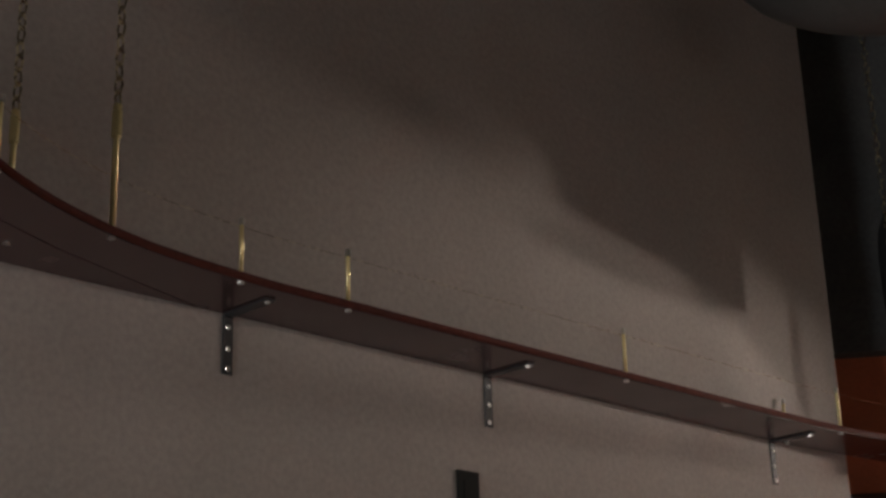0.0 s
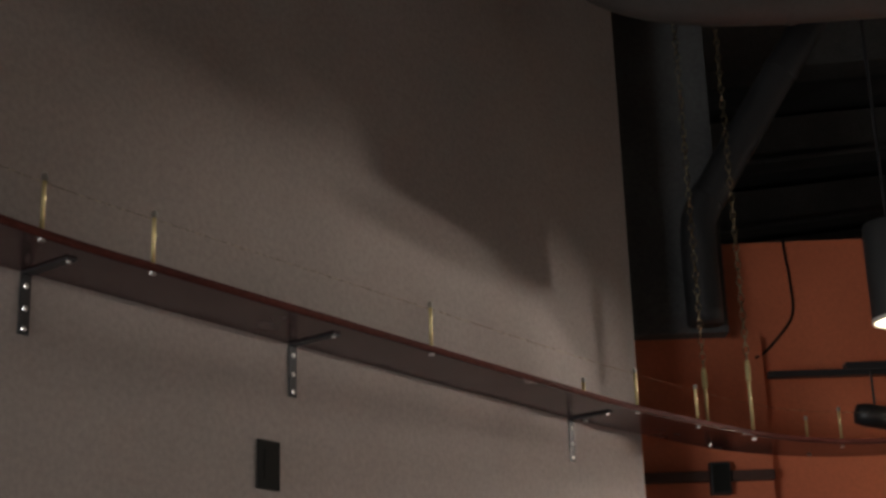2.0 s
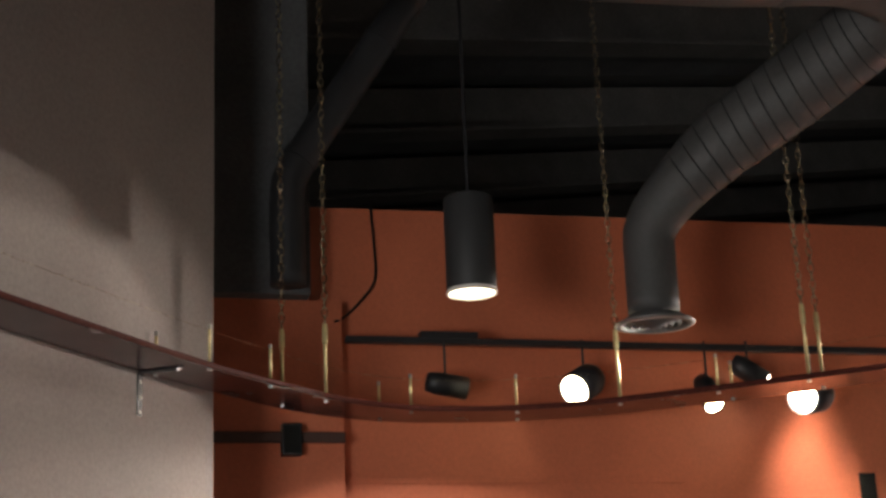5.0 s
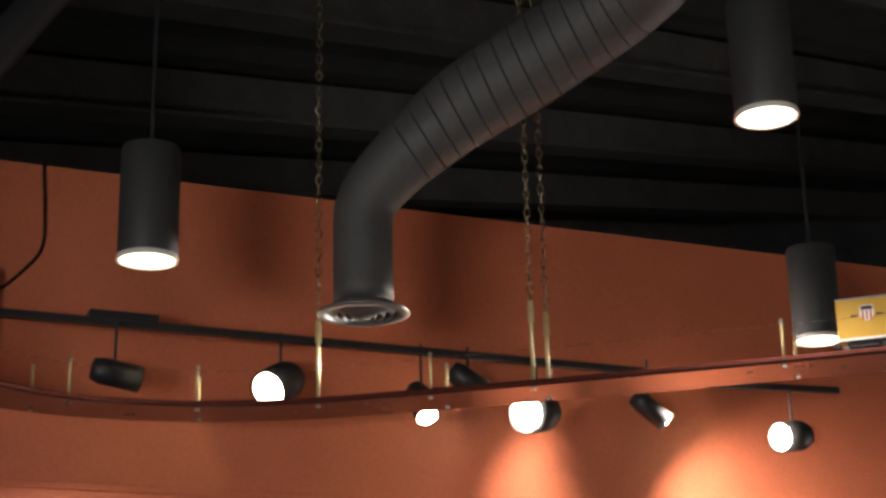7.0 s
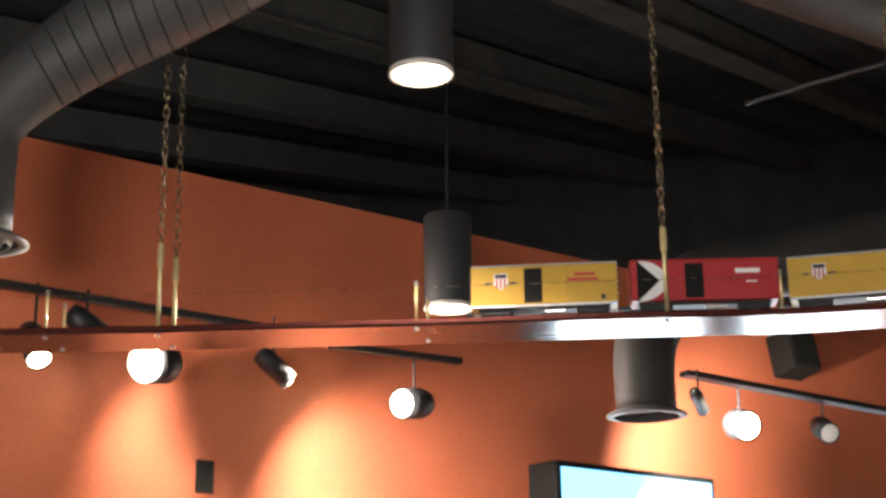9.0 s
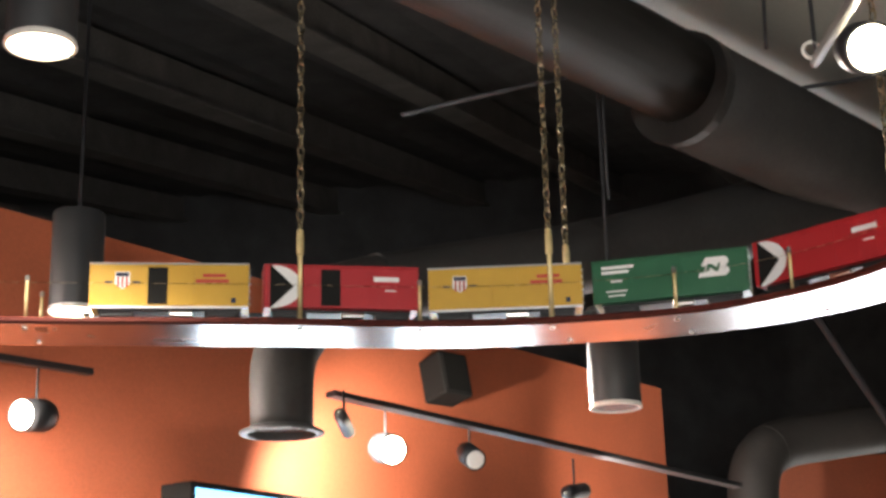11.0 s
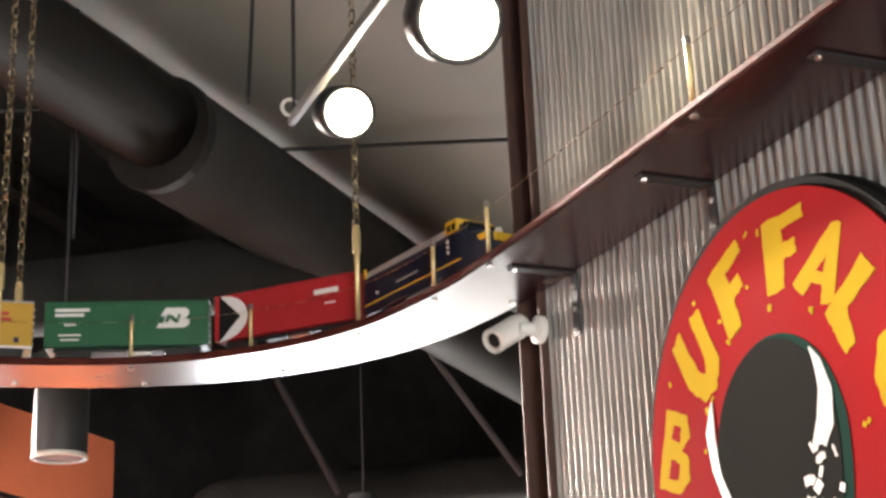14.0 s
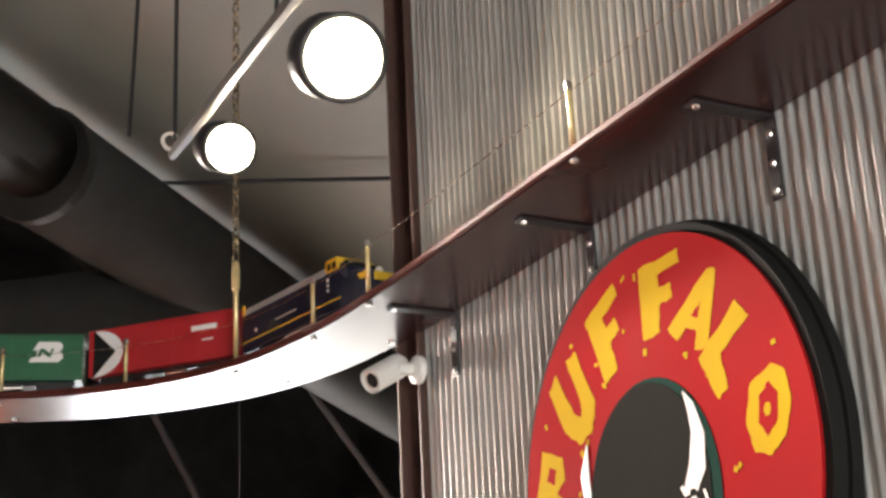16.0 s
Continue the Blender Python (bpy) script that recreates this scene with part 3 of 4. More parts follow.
# ---- pendant lamps ----
def pendant(x, y, z, watts=160, angle=112):
    ob = thing("pendant_lamp", "charcoal cylinder pendant lamp hung on a thin rod, lit" if watts else "charcoal cylinder pendant lamp hung on a thin rod, unlit", "lamp", "cylinder pendant lamps", at=(x, y, z))
    r, h = 0.084, 0.335
    part("cylinder", lathe([(r * 0.98, 0.012), (r, 0.02), (r, h - 0.006), (r * 0.95, h), (0.012, h + 0.002)], 32), M_LAMPBODY, ob, smooth=True)
    part("trim_ring", lathe([(r * 1.005, 0.013), (r * 1.03, 0.005), (r * 1.03, 0.0), (r * 0.93, -0.001), (r * 0.9, 0.011)], 32, None, False), M_TRIM, ob, "pale trim ring")
    part("lens", lathe([(r * 0.92, 0.009), (r * 0.88, 0.006), (0.01, 0.003)], 28), M_GLOW if watts else M_BLACKMETAL, ob, "glowing warm lens" if watts else "dark lens")
    top = max(roof_over(x, y), z + h + 0.3)
    part("rod", lathe([(0.006, h), (0.006, top - z)], 8), M_BLACKMETAL, ob)
    if watts:
        spot("pendant_light", (x, y, z - 0.015), (x, y, 0), watts, WARM, angle, 0.8, 0.07)
    return ob


PENDANTS = [(4.735, 1.77, 2.895, 90, 130), (6.25, -0.058, 2.895, 160, 115), (4.82, 0.06, 3.165, 60, 112), (*wing(6.15, -1.56), 2.58, 0), (*wing(9.119, -3.648), 2.71, 750, 150)]
# unseen extra pendants, added round the walker as fill for the room
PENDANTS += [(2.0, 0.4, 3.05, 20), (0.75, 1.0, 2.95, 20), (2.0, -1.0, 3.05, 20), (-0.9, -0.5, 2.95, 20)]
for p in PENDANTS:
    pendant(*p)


# ---- track lights ----
# bulb is the lens radius; the larger values take in the lamp's bloom
def head(at, to, lit, watts=0.0, bulb=0.036, stem=0.1, angle=70, blend=0.7):
    """A spot head: a short can with a lens, a yoke and a stem up to its bar."""
    ob = thing("track_spotlight", "black track spotlight head, lit" if lit else "black track spotlight head turned away", "spotlight", "track spotlights")
    m = look(at, to)
    ob.matrix_world = m
    part("can", lathe([(bulb * 1.05, 0.0), (bulb * 1.16, -0.005), (bulb * 1.16, 0.115), (bulb * 0.95, 0.145), (0.006, 0.150)], 20, None, False), M_BLACKMETAL, ob, smooth=True)
    part("lens", lathe([(bulb, -0.001), (bulb * 0.7, -0.006), (0.002, -0.009)], 20), M_BULB if lit else M_TRIM, ob, "glowing bulb face" if lit else "")
    up = m.inverted().to_3x3() @ Vector((0, 0, 1))
    a = Vector((0, 0, 0.075))
    part("stem", tube([a, a + up * stem], 0.005, 8), M_BLACKMETAL, ob)
    if lit:
        way = (Vector(to) - Vector(at)).normalized()
        spot("track_light", Vector(at) + way * 0.025, to, watts, WARM, angle, blend, 0.03)
    return ob


def bar(a, b, label, mat=M_BLACKMETAL, wide=0.036):
    ob = thing("light_track", label, "light track", "light tracks", at=a)
    d = Vector(b) - Vector(a)
    m = d.to_track_quat("X", "Z").to_matrix().to_4x4()
    part("rail_body", box(0, -wide / 2, -0.012, d.length, wide / 2, 0.012, bevel=0.002, m=m), mat, ob)
    return ob


t0, t1 = Vector((5.06, 2.40, 2.885)), Vector((6.5, 0.55, 2.885))
one = bar(t0, t1, "black lighting track in front of the orange wall")
m = (t1 - t0).to_track_quat("X", "Z").to_matrix().to_4x4()
part("feed_box", box(0.28, -0.025, 0.008, 0.5, 0.025, 0.035, bevel=0.003, m=m), M_BLACKMETAL, one)
head((5.29, 2.03, 2.70), (5.9, 1.3, 2.55), False, stem=0.17)
head((5.554, 1.695, 2.70), (2.9, 2.5, 1.3), True, 9, 0.056, 0.17, 52)
head((5.9, 1.251, 2.65), (5.2, 0.7, 1.5), True, 34, 0.036, 0.2)
head((6.037, 1.075, 2.745), (6.3, -0.3, 1.7), True, 48, 0.036, 0.12, 150, 1.0)
head((6.134, 0.952, 2.686), (2.2, 2.593, 1.85), True, 56, 0.06, 0.18, 44, 0.2)
head((6.46, 0.50, 2.69), (6.8, -0.6, 1.7), True, 55, 0.032, 0.18, 150, 1.0)
bar((6.644, 0.363, 2.859), (7.03, -0.13, 2.88), "short black lighting track in front of the orange wall")
head((6.80, 0.10, 2.67), (3.62, 2.577, 2.06), True, 95, 0.05, 0.17, 36, 0.5)
sign_side = set(bpy.data.objects)
bar((7.402, -0.608, 2.907), (8.984, -2.633, 2.74), "black lighting track with a worn silver lip", wide=0.062)
BACK = WING.inverted()
head((7.42, -0.68, 2.753), BACK @ on_wall(6.5, 0, 2.3), True, 30, 0.024, 0.13, 150)
head((7.548, -0.859, 2.70), (4.1, -2.2, 1.8), True, 430, 0.056, 0.17, 46)
head((7.83, -1.22, 2.70), (7.2, -1.4, 2.4), False, bulb=0.041, stem=0.15)
head((8.237, -1.742, 2.62), (12.0, -5.4, 3.5), True, 34, 0.03, 0.15, 100)
# track above the sign side
u0, u1 = Vector((4.333, -1.74, 2.985)), Vector((3.3, -1.72, 2.985))
white_bar = bar(u0, u1, "pale grey lighting track with an end cap near the corrugated wall", M_VENT, 0.016)
part("end_cap", lathe([(0.014, -0.004), (0.021, -0.004), (0.021, 0.004), (0.014, 0.004), (0.014, -0.004)], 20, Matrix.Translation((-0.02, 0.01, 0.022)) @ pose(0, 0, 0, 60, 0, 50), False), M_TRIM, white_bar, "round white end ring")
# both lenses are widened to stand in for the glare round them
head((4.206, -1.827, 2.962), (1.5, -1.5, 1.7), True, 30, 0.05, 0.05, 76)
head((3.774, -1.90, 2.985), (1.4, -1.5, 1.7), True, 34, 0.076, 0.05, 76)
into_wing(sign_side)


# ---- screen on the partition ----
M_SCREEN = material("bright_blue_screen", (0.1, 0.1, 0.1), 0.2, emit=(0.16, 0.52, 0.95), emit_strength=1.1)
M_PICTURE = material("white_screen_picture", (0.1, 0.1, 0.1), 0.2, emit=(0.9, 0.97, 1.0), emit_strength=5.0)
TURN_O = math.degrees(math.atan2(OD.y, OD.x))


def television(s, top, wide, high, label):
    tv = thing("wall_television", label, "television", "wall televisions")
    tv.matrix_world = Matrix.Translation(on_wall(s, 0.2, top)) @ pose(0, 0, 0, 0, 0, TURN_O)
    part("case", box(0, 0.0, -high, wide, 0.17, 0, bevel=0.006), M_BLACK, tv)
    part("screen", box(0.025, -0.004, 0.025 - high, wide - 0.025, -0.001, -0.025), M_SCREEN, tv, "bright pale blue picture")
    shape = [(0.05, 0.34), (0.2, 0.27), (0.31, 0.38), (0.43, 0.26), (0.52, 0.12), (0.62, 0.16), (0.68, 0.34), (0.95, 0.41), (0.95, 0.93), (0.05, 0.93)]
    part("picture_shape", prism([(x * wide, -z * high) for x, z in shape], 0.001, Matrix.Translation((0, -0.0042, 0))), M_PICTURE, tv, "white picture area")
    part("mount", box(wide / 2 - 0.09, 0.17, -0.4, wide / 2 + 0.09, 0.198, -0.2), M_BLACKMETAL, tv)


television(4.92, 2.533, 0.97, 0.64, "flat black television on the orange wall, bright screen on")
television(6.15, 2.36, 1.15, 0.74, "lower flat black television on the orange wall, bright screen on")


def plate(at, w, h, turn, label):
    ob = thing("wall_plate", label, "wall plate", "wall plates", at=at, turn=turn)
    part("cover", box(-w / 2, -0.007, -h / 2, w / 2, 0, h / 2, bevel=0.002), M_BLACK, ob)
    part("insert", box(-w * 0.24, -0.010, -h * 0.3, w * 0.24, -0.0072, h * 0.3, bevel=0.001), M_BLACK, ob)
    return ob


plate((2.655, WALL_A, 2.278), 0.075, 0.118, 0, "black outlet cover plate on the taupe wall")
plate(on_wall(3.395, 0, 2.365), 0.072, 0.115, TURN_O, "black switch plate on the orange wall")
box_sp = thing("wall_speaker", "small black box on the orange pier", "speaker")
box_sp.matrix_world = Matrix.Translation(on_wall(1.035, 0.06, 2.53)) @ pose(0, 0, 0, 0, 0, TURN_O)
part("case", box(-0.036, -0.05, -0.058, 0.036, 0, 0.058, bevel=0.004), M_BLACKMETAL, box_sp)
part("grille", box(-0.03, -0.053, -0.05, 0.03, -0.0505, 0.05, bevel=0.001), M_BLACK, box_sp)
sp = thing("wall_speaker", "black loudspeaker hung on the orange wall", "speaker")
sp.matrix_world = Matrix.Translation(on_wall(6.64, 0.1, 3.21)) @ pose(0, 0, 0, -12, 0, TURN_O - 10)
part("case", box(-0.09, -0.1, -0.11, 0.09, 0.06, 0.11, bevel=0.012), M_BLACK, sp)
part("grille", box(-0.078, -0.106, -0.098, 0.078, -0.101, 0.098, bevel=0.004), M_BLACK, sp)

sign_side = set(bpy.data.objects)
# ---- round sign ----
SIGN = Vector((3.3155, WALL_S, 2.092))
sign = thing("round_sign", "round red sign with yellow hand-cut letters and a dark emblem", "sign", at=SIGN, turn=180)
R = 0.390


def disc(r, y0, y1, n=72):
    return lathe([(r, 0), (r, y1 - y0)], n, Matrix.Translation((0, -y0, 0)) @ pose(0, 0, 0, 90, 0, 0))


part("rim", disc(R + 0.016, 0.026, 0.0515), M_BLACK, sign, "black sign rim")
# the wider black disc stands in for the rim's shadow on the wall
part("back_rim", disc(R + 0.024, 0.006, 0.0255), M_BLACK, sign, "wider black disc standing in for the rim's shadow")
part("spacer", disc(R * 0.6, 0.0, 0.028, 40), M_BLACK, sign)
part("face", disc(R, 0.0515, 0.057), M_RED, sign, "red painted face")
LETTERS = {
    "B": [(-.42, -.48), (.2, -.5), (.46, -.3), (.36, -.04), (.16, .02), (.38, .2), (.26, .46), (-.36, .5)],
    "U": [(-.5, .42), (-.2, .5), (-.1, -.12), (.04, -.24), (.14, -.08), (.14, .5), (.42, .46), (.46, -.26), (.2, -.5), (-.2, -.5), (-.44, -.2)],
    "F": [(-.36, -.5), (.0, -.46), (.02, -.12), (.28, -.08), (.26, .12), (.0, .1), (-.02, .26), (.46, .32), (.44, .5), (-.42, .42)],
    "A": [(-.5, -.42), (-.22, -.5), (-.1, -.3), (.14, -.28), (.2, -.5), (.48, -.4), (.24, .5), (.06, .48)],
    "L": [(-.34, .46), (.06, .5), (-.02, -.12), (.46, -.3), (.42, -.5), (-.34, -.44)],
    "O": [(.02, .5), (.32, .42), (.48, .1), (.4, -.28), (.14, -.5), (-.22, -.48), (-.46, -.14), (-.4, .28)],
}
HOLES = {"B": [[(-.14, .14), (.1, .12), (.1, .3), (-.1, .32)], [(-.16, -.34), (.12, -.34), (.14, -.14), (-.12, -.1)]],
         "A": [[(-.05, -.14), (.11, -.12), (.09, .08)]], "O": [[(.0, .3), (.2, .18), (.22, -.12), (.04, -.3), (-.18, -.16), (-.2, .14)]]}


def ragged(outline, amount):
    """A hand-cut edge: each side in steps with small jogs."""
    out = []
    for (x0, y0), (x1, y1) in zip(outline, outline[1:] + outline[:1]):
        out.append((x0, y0))
        for k in (0.3, 0.55, 0.8):
            out.append((x0 + (x1 - x0) * k + random.uniform(-amount, amount), y0 + (y1 - y0) * k + random.uniform(-amount, amount)))
    return out


for ch, lx, lz, hh, slim, lean in (("B", -.308, .036, .142, .78, 16), ("U", -.212, .178, .152, .76, -24), ("F", -.094, .262, .142, .82, -18), ("F", .057, .285, .13, .98, 5),
                                    ("A", .150, .240, .128, .88, 32), ("L", .212, .158, .132, .8, 57), ("O", .289, .044, .13, .8, 14)):
    m = Matrix.Translation((lx, -0.0572, lz)) @ pose(0, 0, 0, 0, lean, 0)
    part("letter", prism(ragged([(x * hh * slim, z * hh) for x, z in LETTERS[ch]], hh * 0.018), 0.0005, m), M_YELLOW, sign, "yellow hand-cut letter")
    for hole in HOLES.get(ch, ()):
        part("letter_gap", prism(ragged([(x * hh * slim, z * hh) for x, z in hole], hh * 0.012), 0.0009, m), M_RED, sign)
    if ch == "O":
        part("letter_dot", prism([(0.008 * math.cos(a), 0.011 * math.sin(a)) for a in (0, 1, 2.2, 3.3, 4.4, 5.4)], 0.0013, m), M_YELLOW, sign)
bm = bmesh.new()
for k in range(26):
    a, r = radians(random.uniform(-100, 110)), random.choice((0.205, 0.215, 0.335, 0.345, 0.26))
    c, w, h = Vector((r * math.sin(a), -0.0575, r * math.cos(a))), random.uniform(0.002, 0.005), random.uniform(0.003, 0.007)
    add_box(bm, -w, -0.0006, -h, w, 0, h, m=Matrix.Translation(c) @ pose(0, 0, 0, 0, random.uniform(-60, 60), 0))
tagged(part("paint_flecks", bm, M_YELLOW, sign, "small yellow paint flecks"), kind="stuff")
CX = -0.018
dome = [(0.163 * math.cos(a) + CX, -0.03 + (0.187 if math.sin(a) > 0 else 0.3) * math.sin(a)) for a in [2 * math.pi * k / 48 for k in range(48)]]
part("emblem_edge", prism([((x - CX) * 1.07 + CX + 0.012, z * 1.03) for x, z in dome], 0.001, Matrix.Translation((0, -0.0572, 0))), M_GREENEDGE, sign, "dark green emblem edge")
part("emblem", prism(dome, 0.002, Matrix.Translation((0, -0.0572, 0))), M_EMBLEM, sign, "dark grey emblem shape")
stroke = [(0.097, 0.118), (0.12, 0.095), (0.14, 0.045), (0.135, -0.01), (0.112, -0.035), (0.08, -0.03), (0.098, 0.005), (0.11, 0.05), (0.106, 0.085)]
part("emblem_stroke", prism(stroke, 0.003, Matrix.Translation((0, -0.0572, 0))), M_WHITE, sign, "white curved stroke")
stroke = [(-0.205, 0.045), (-0.182, 0.095), (-0.182, 0.03), (-0.172, -0.03), (-0.14, -0.09), (-0.172, -0.07), (-0.195, -0.02)]
part("emblem_stroke", prism(stroke, 0.003, Matrix.Translation((0, -0.0572, 0))), M_WHITE, sign, "white curved stroke")
bm = bmesh.new()
for k in range(22):
    c = Vector((random.uniform(0.05, 0.14), -0.0594, random.uniform(-0.14, -0.02)))
    w, h = random.uniform(0.002, 0.008), random.uniform(0.003, 0.011)
    add_box(bm, -w, -0.0006, -h, w, 0, h, m=Matrix.Translation(c) @ pose(0, 0, 0, 0, random.uniform(-50, 50), 0))
tagged(part("emblem_flecks", bm, M_WHITE, sign, "white brush flecks"), kind="stuff")

# ---- security camera ----
cctv = thing("security_camera", "white bullet security camera on a bracket by the column", "camera fixture")
cctv.matrix_world = pose(4.17, WALL_S + 0.022, 2.50)
part("mount", lathe([(0.03, 0), (0.03, 0.014), (0.015, 0.024), (0.012, 0.055)], 20, pose(0, 0, 0, -90, 0, 0)), M_WHITE, cctv)
cm = look((0.02, 0.075, -0.008), (-0.12, 0.62, -0.34))
part("body", lathe([(0.022, -0.04), (0.0255, -0.036), (0.0255, 0.05), (0.017, 0.06)], 20, cm), M_WHITE, cctv, smooth=True)
part("lens", lathe([(0.0165, -0.0405), (0.009, -0.0425), (0.003, -0.043)], 18, cm), M_BLACK, cctv, "dark lens")
part("sun_hood", lathe([(0.0275, -0.046), (0.0275, 0.04)], 20, cm, False), M_WHITE, cctv)

into_wing(sign_side)

# ---- cables, conduits and rods ----
def line_thing(name, pts, r, mat, label, category, step=0.03):
    ob = thing(name, label, category)
    part("strand" if r < 0.006 else "pipe", tube(spline(pts, step), r, 8), mat, ob, smooth=True)
    return ob


line_thing("wall_cable", [on_wall(1.37, 0.008, 3.46), on_wall(1.372, 0.008, 3.40), on_wall(1.38, 0.008, 3.29), on_wall(1.378, 0.008, 3.16), on_wall(1.315, 0.009, 3.07), on_wall(1.255, 0.012, 3.01), on_wall(1.2, 0.1, 2.97)], 0.005, M_BLACK, "black cable running down the orange wall", "cable")
sign_side = set(bpy.data.objects)
q0 = Vector((6.06, -1.12, 4.03))
line_thing("ceiling_conduit", [q0 - DD * 1.5 + Vector((0, 0, 0.02)), q0, (6.09, -1.566, 3.748), (6.1, -1.83, 3.63)], 0.012, M_DUCT, "grey steel conduit beside the large duct", "conduit")
line_thing("ceiling_conduit", [(6.2, -0.88, 3.63), (6.15, -1.2, 3.69), (6.088, -1.566, 3.748)], 0.008, M_BLACKMETAL, "thin dark conduit crossing under the beams", "conduit")
line_thing("hanger_rod", [(6.088, -1.566, 3.75), (6.12, -1.57, 3.5), (6.15, -1.575, 3.29)], 0.006, M_BLACKMETAL, "dark threaded hanger rod", "rod")
line_thing("hanger_rod", [(5.17, -1.9, 3.99), (5.19, -1.897, 3.7), (5.214, -1.891, 3.4)], 0.006, M_BLACKMETAL, "dark threaded hanger rod with a clamp", "rod")
line_thing("ceiling_conduit", [(6.75, -2.4, 3.95), (6.35, -3.3, 3.95), (6.0, -4.1, 3.95)], 0.009, M_BLACKMETAL, "dark conduit under the grey ceiling", "conduit")
for x in (4.3, 3.7):
    line_thing("hanger_rod", [(x, -1.735, 2.99), (x, -1.735, 3.5), (x, -1.735, 3.995)], 0.005, M_BLACKMETAL, "dark rod holding the lighting track", "rod")
into_wing(sign_side)

# ---- train ----
M_CARRED = material("boxcar_red_paint", (0.42, 0.022, 0.028), 0.4, mottle=0.06, mottle_scale=14)
M_CARGREEN = material("boxcar_green_paint", (0.018, 0.115, 0.05), 0.4, mottle=0.08, mottle_scale=14)
M_CARYELLOW = material("boxcar_yellow_paint", (0.56, 0.33, 0.03), 0.42, mottle=0.08, mottle_scale=14)
M_LOCOBLUE = material("locomotive_navy_paint", (0.012, 0.018, 0.042), 0.35, mottle=0.1, mottle_scale=14)
M_LOCOGREY = material("locomotive_grey_roof", (0.42, 0.43, 0.44), 0.4, mottle=0.08, mottle_scale=14)
M_LOCOYELLOW = material("locomotive_yellow_trim", (0.75, 0.47, 0.03), 0.4)
M_MARK = material("white_lettering_paint", (0.8, 0.8, 0.78), 0.5)
M_MARKRED = material("red_lettering_paint", (0.5, 0.05, 0.03), 0.5)
M_TRUCK = material("black_plastic_bogie", (0.018, 0.018, 0.018), 0.5, mottle=0.2, mottle_scale=40)


def bogie(parent, x):
    ob = part("bogie", box(-0.045, -0.03, 0.012, 0.045, 0.03, 0.028, bevel=0.003), M_TRUCK, parent, m=Matrix.Translation((x, 0, 0)))
    for wx in (-0.028, 0.028):
        for wy in (-0.024, 0.024):
            part("wheel", lathe([(0.004, -0.004), (0.0155, -0.004), (0.0155, 0.002), (0.004, 0.003)], 14, Matrix.Translation((wx, wy, 0.0155)) @ pose(0, 0, 0, 90, 0, 0)), M_TRUCK, ob)
    for wy in (-0.036, 0.036):
        part("side_frame", box(-0.04, wy - 0.004, 0.010, 0.04, wy + 0.004, 0.024, bevel=0.003), M_TRUCK, ob)


def marks(parent, mat, bars, y, label=""):
    """Plain bars on a car side: x, z, width, height."""
    for x, z, w, h in bars:
        part("lettering_bar", box(x - w / 2, y - 0.0008 if y < 0 else y, z - h / 2, x + w / 2, y if y < 0 else y + 0.0008, z + h / 2), mat, parent, label)


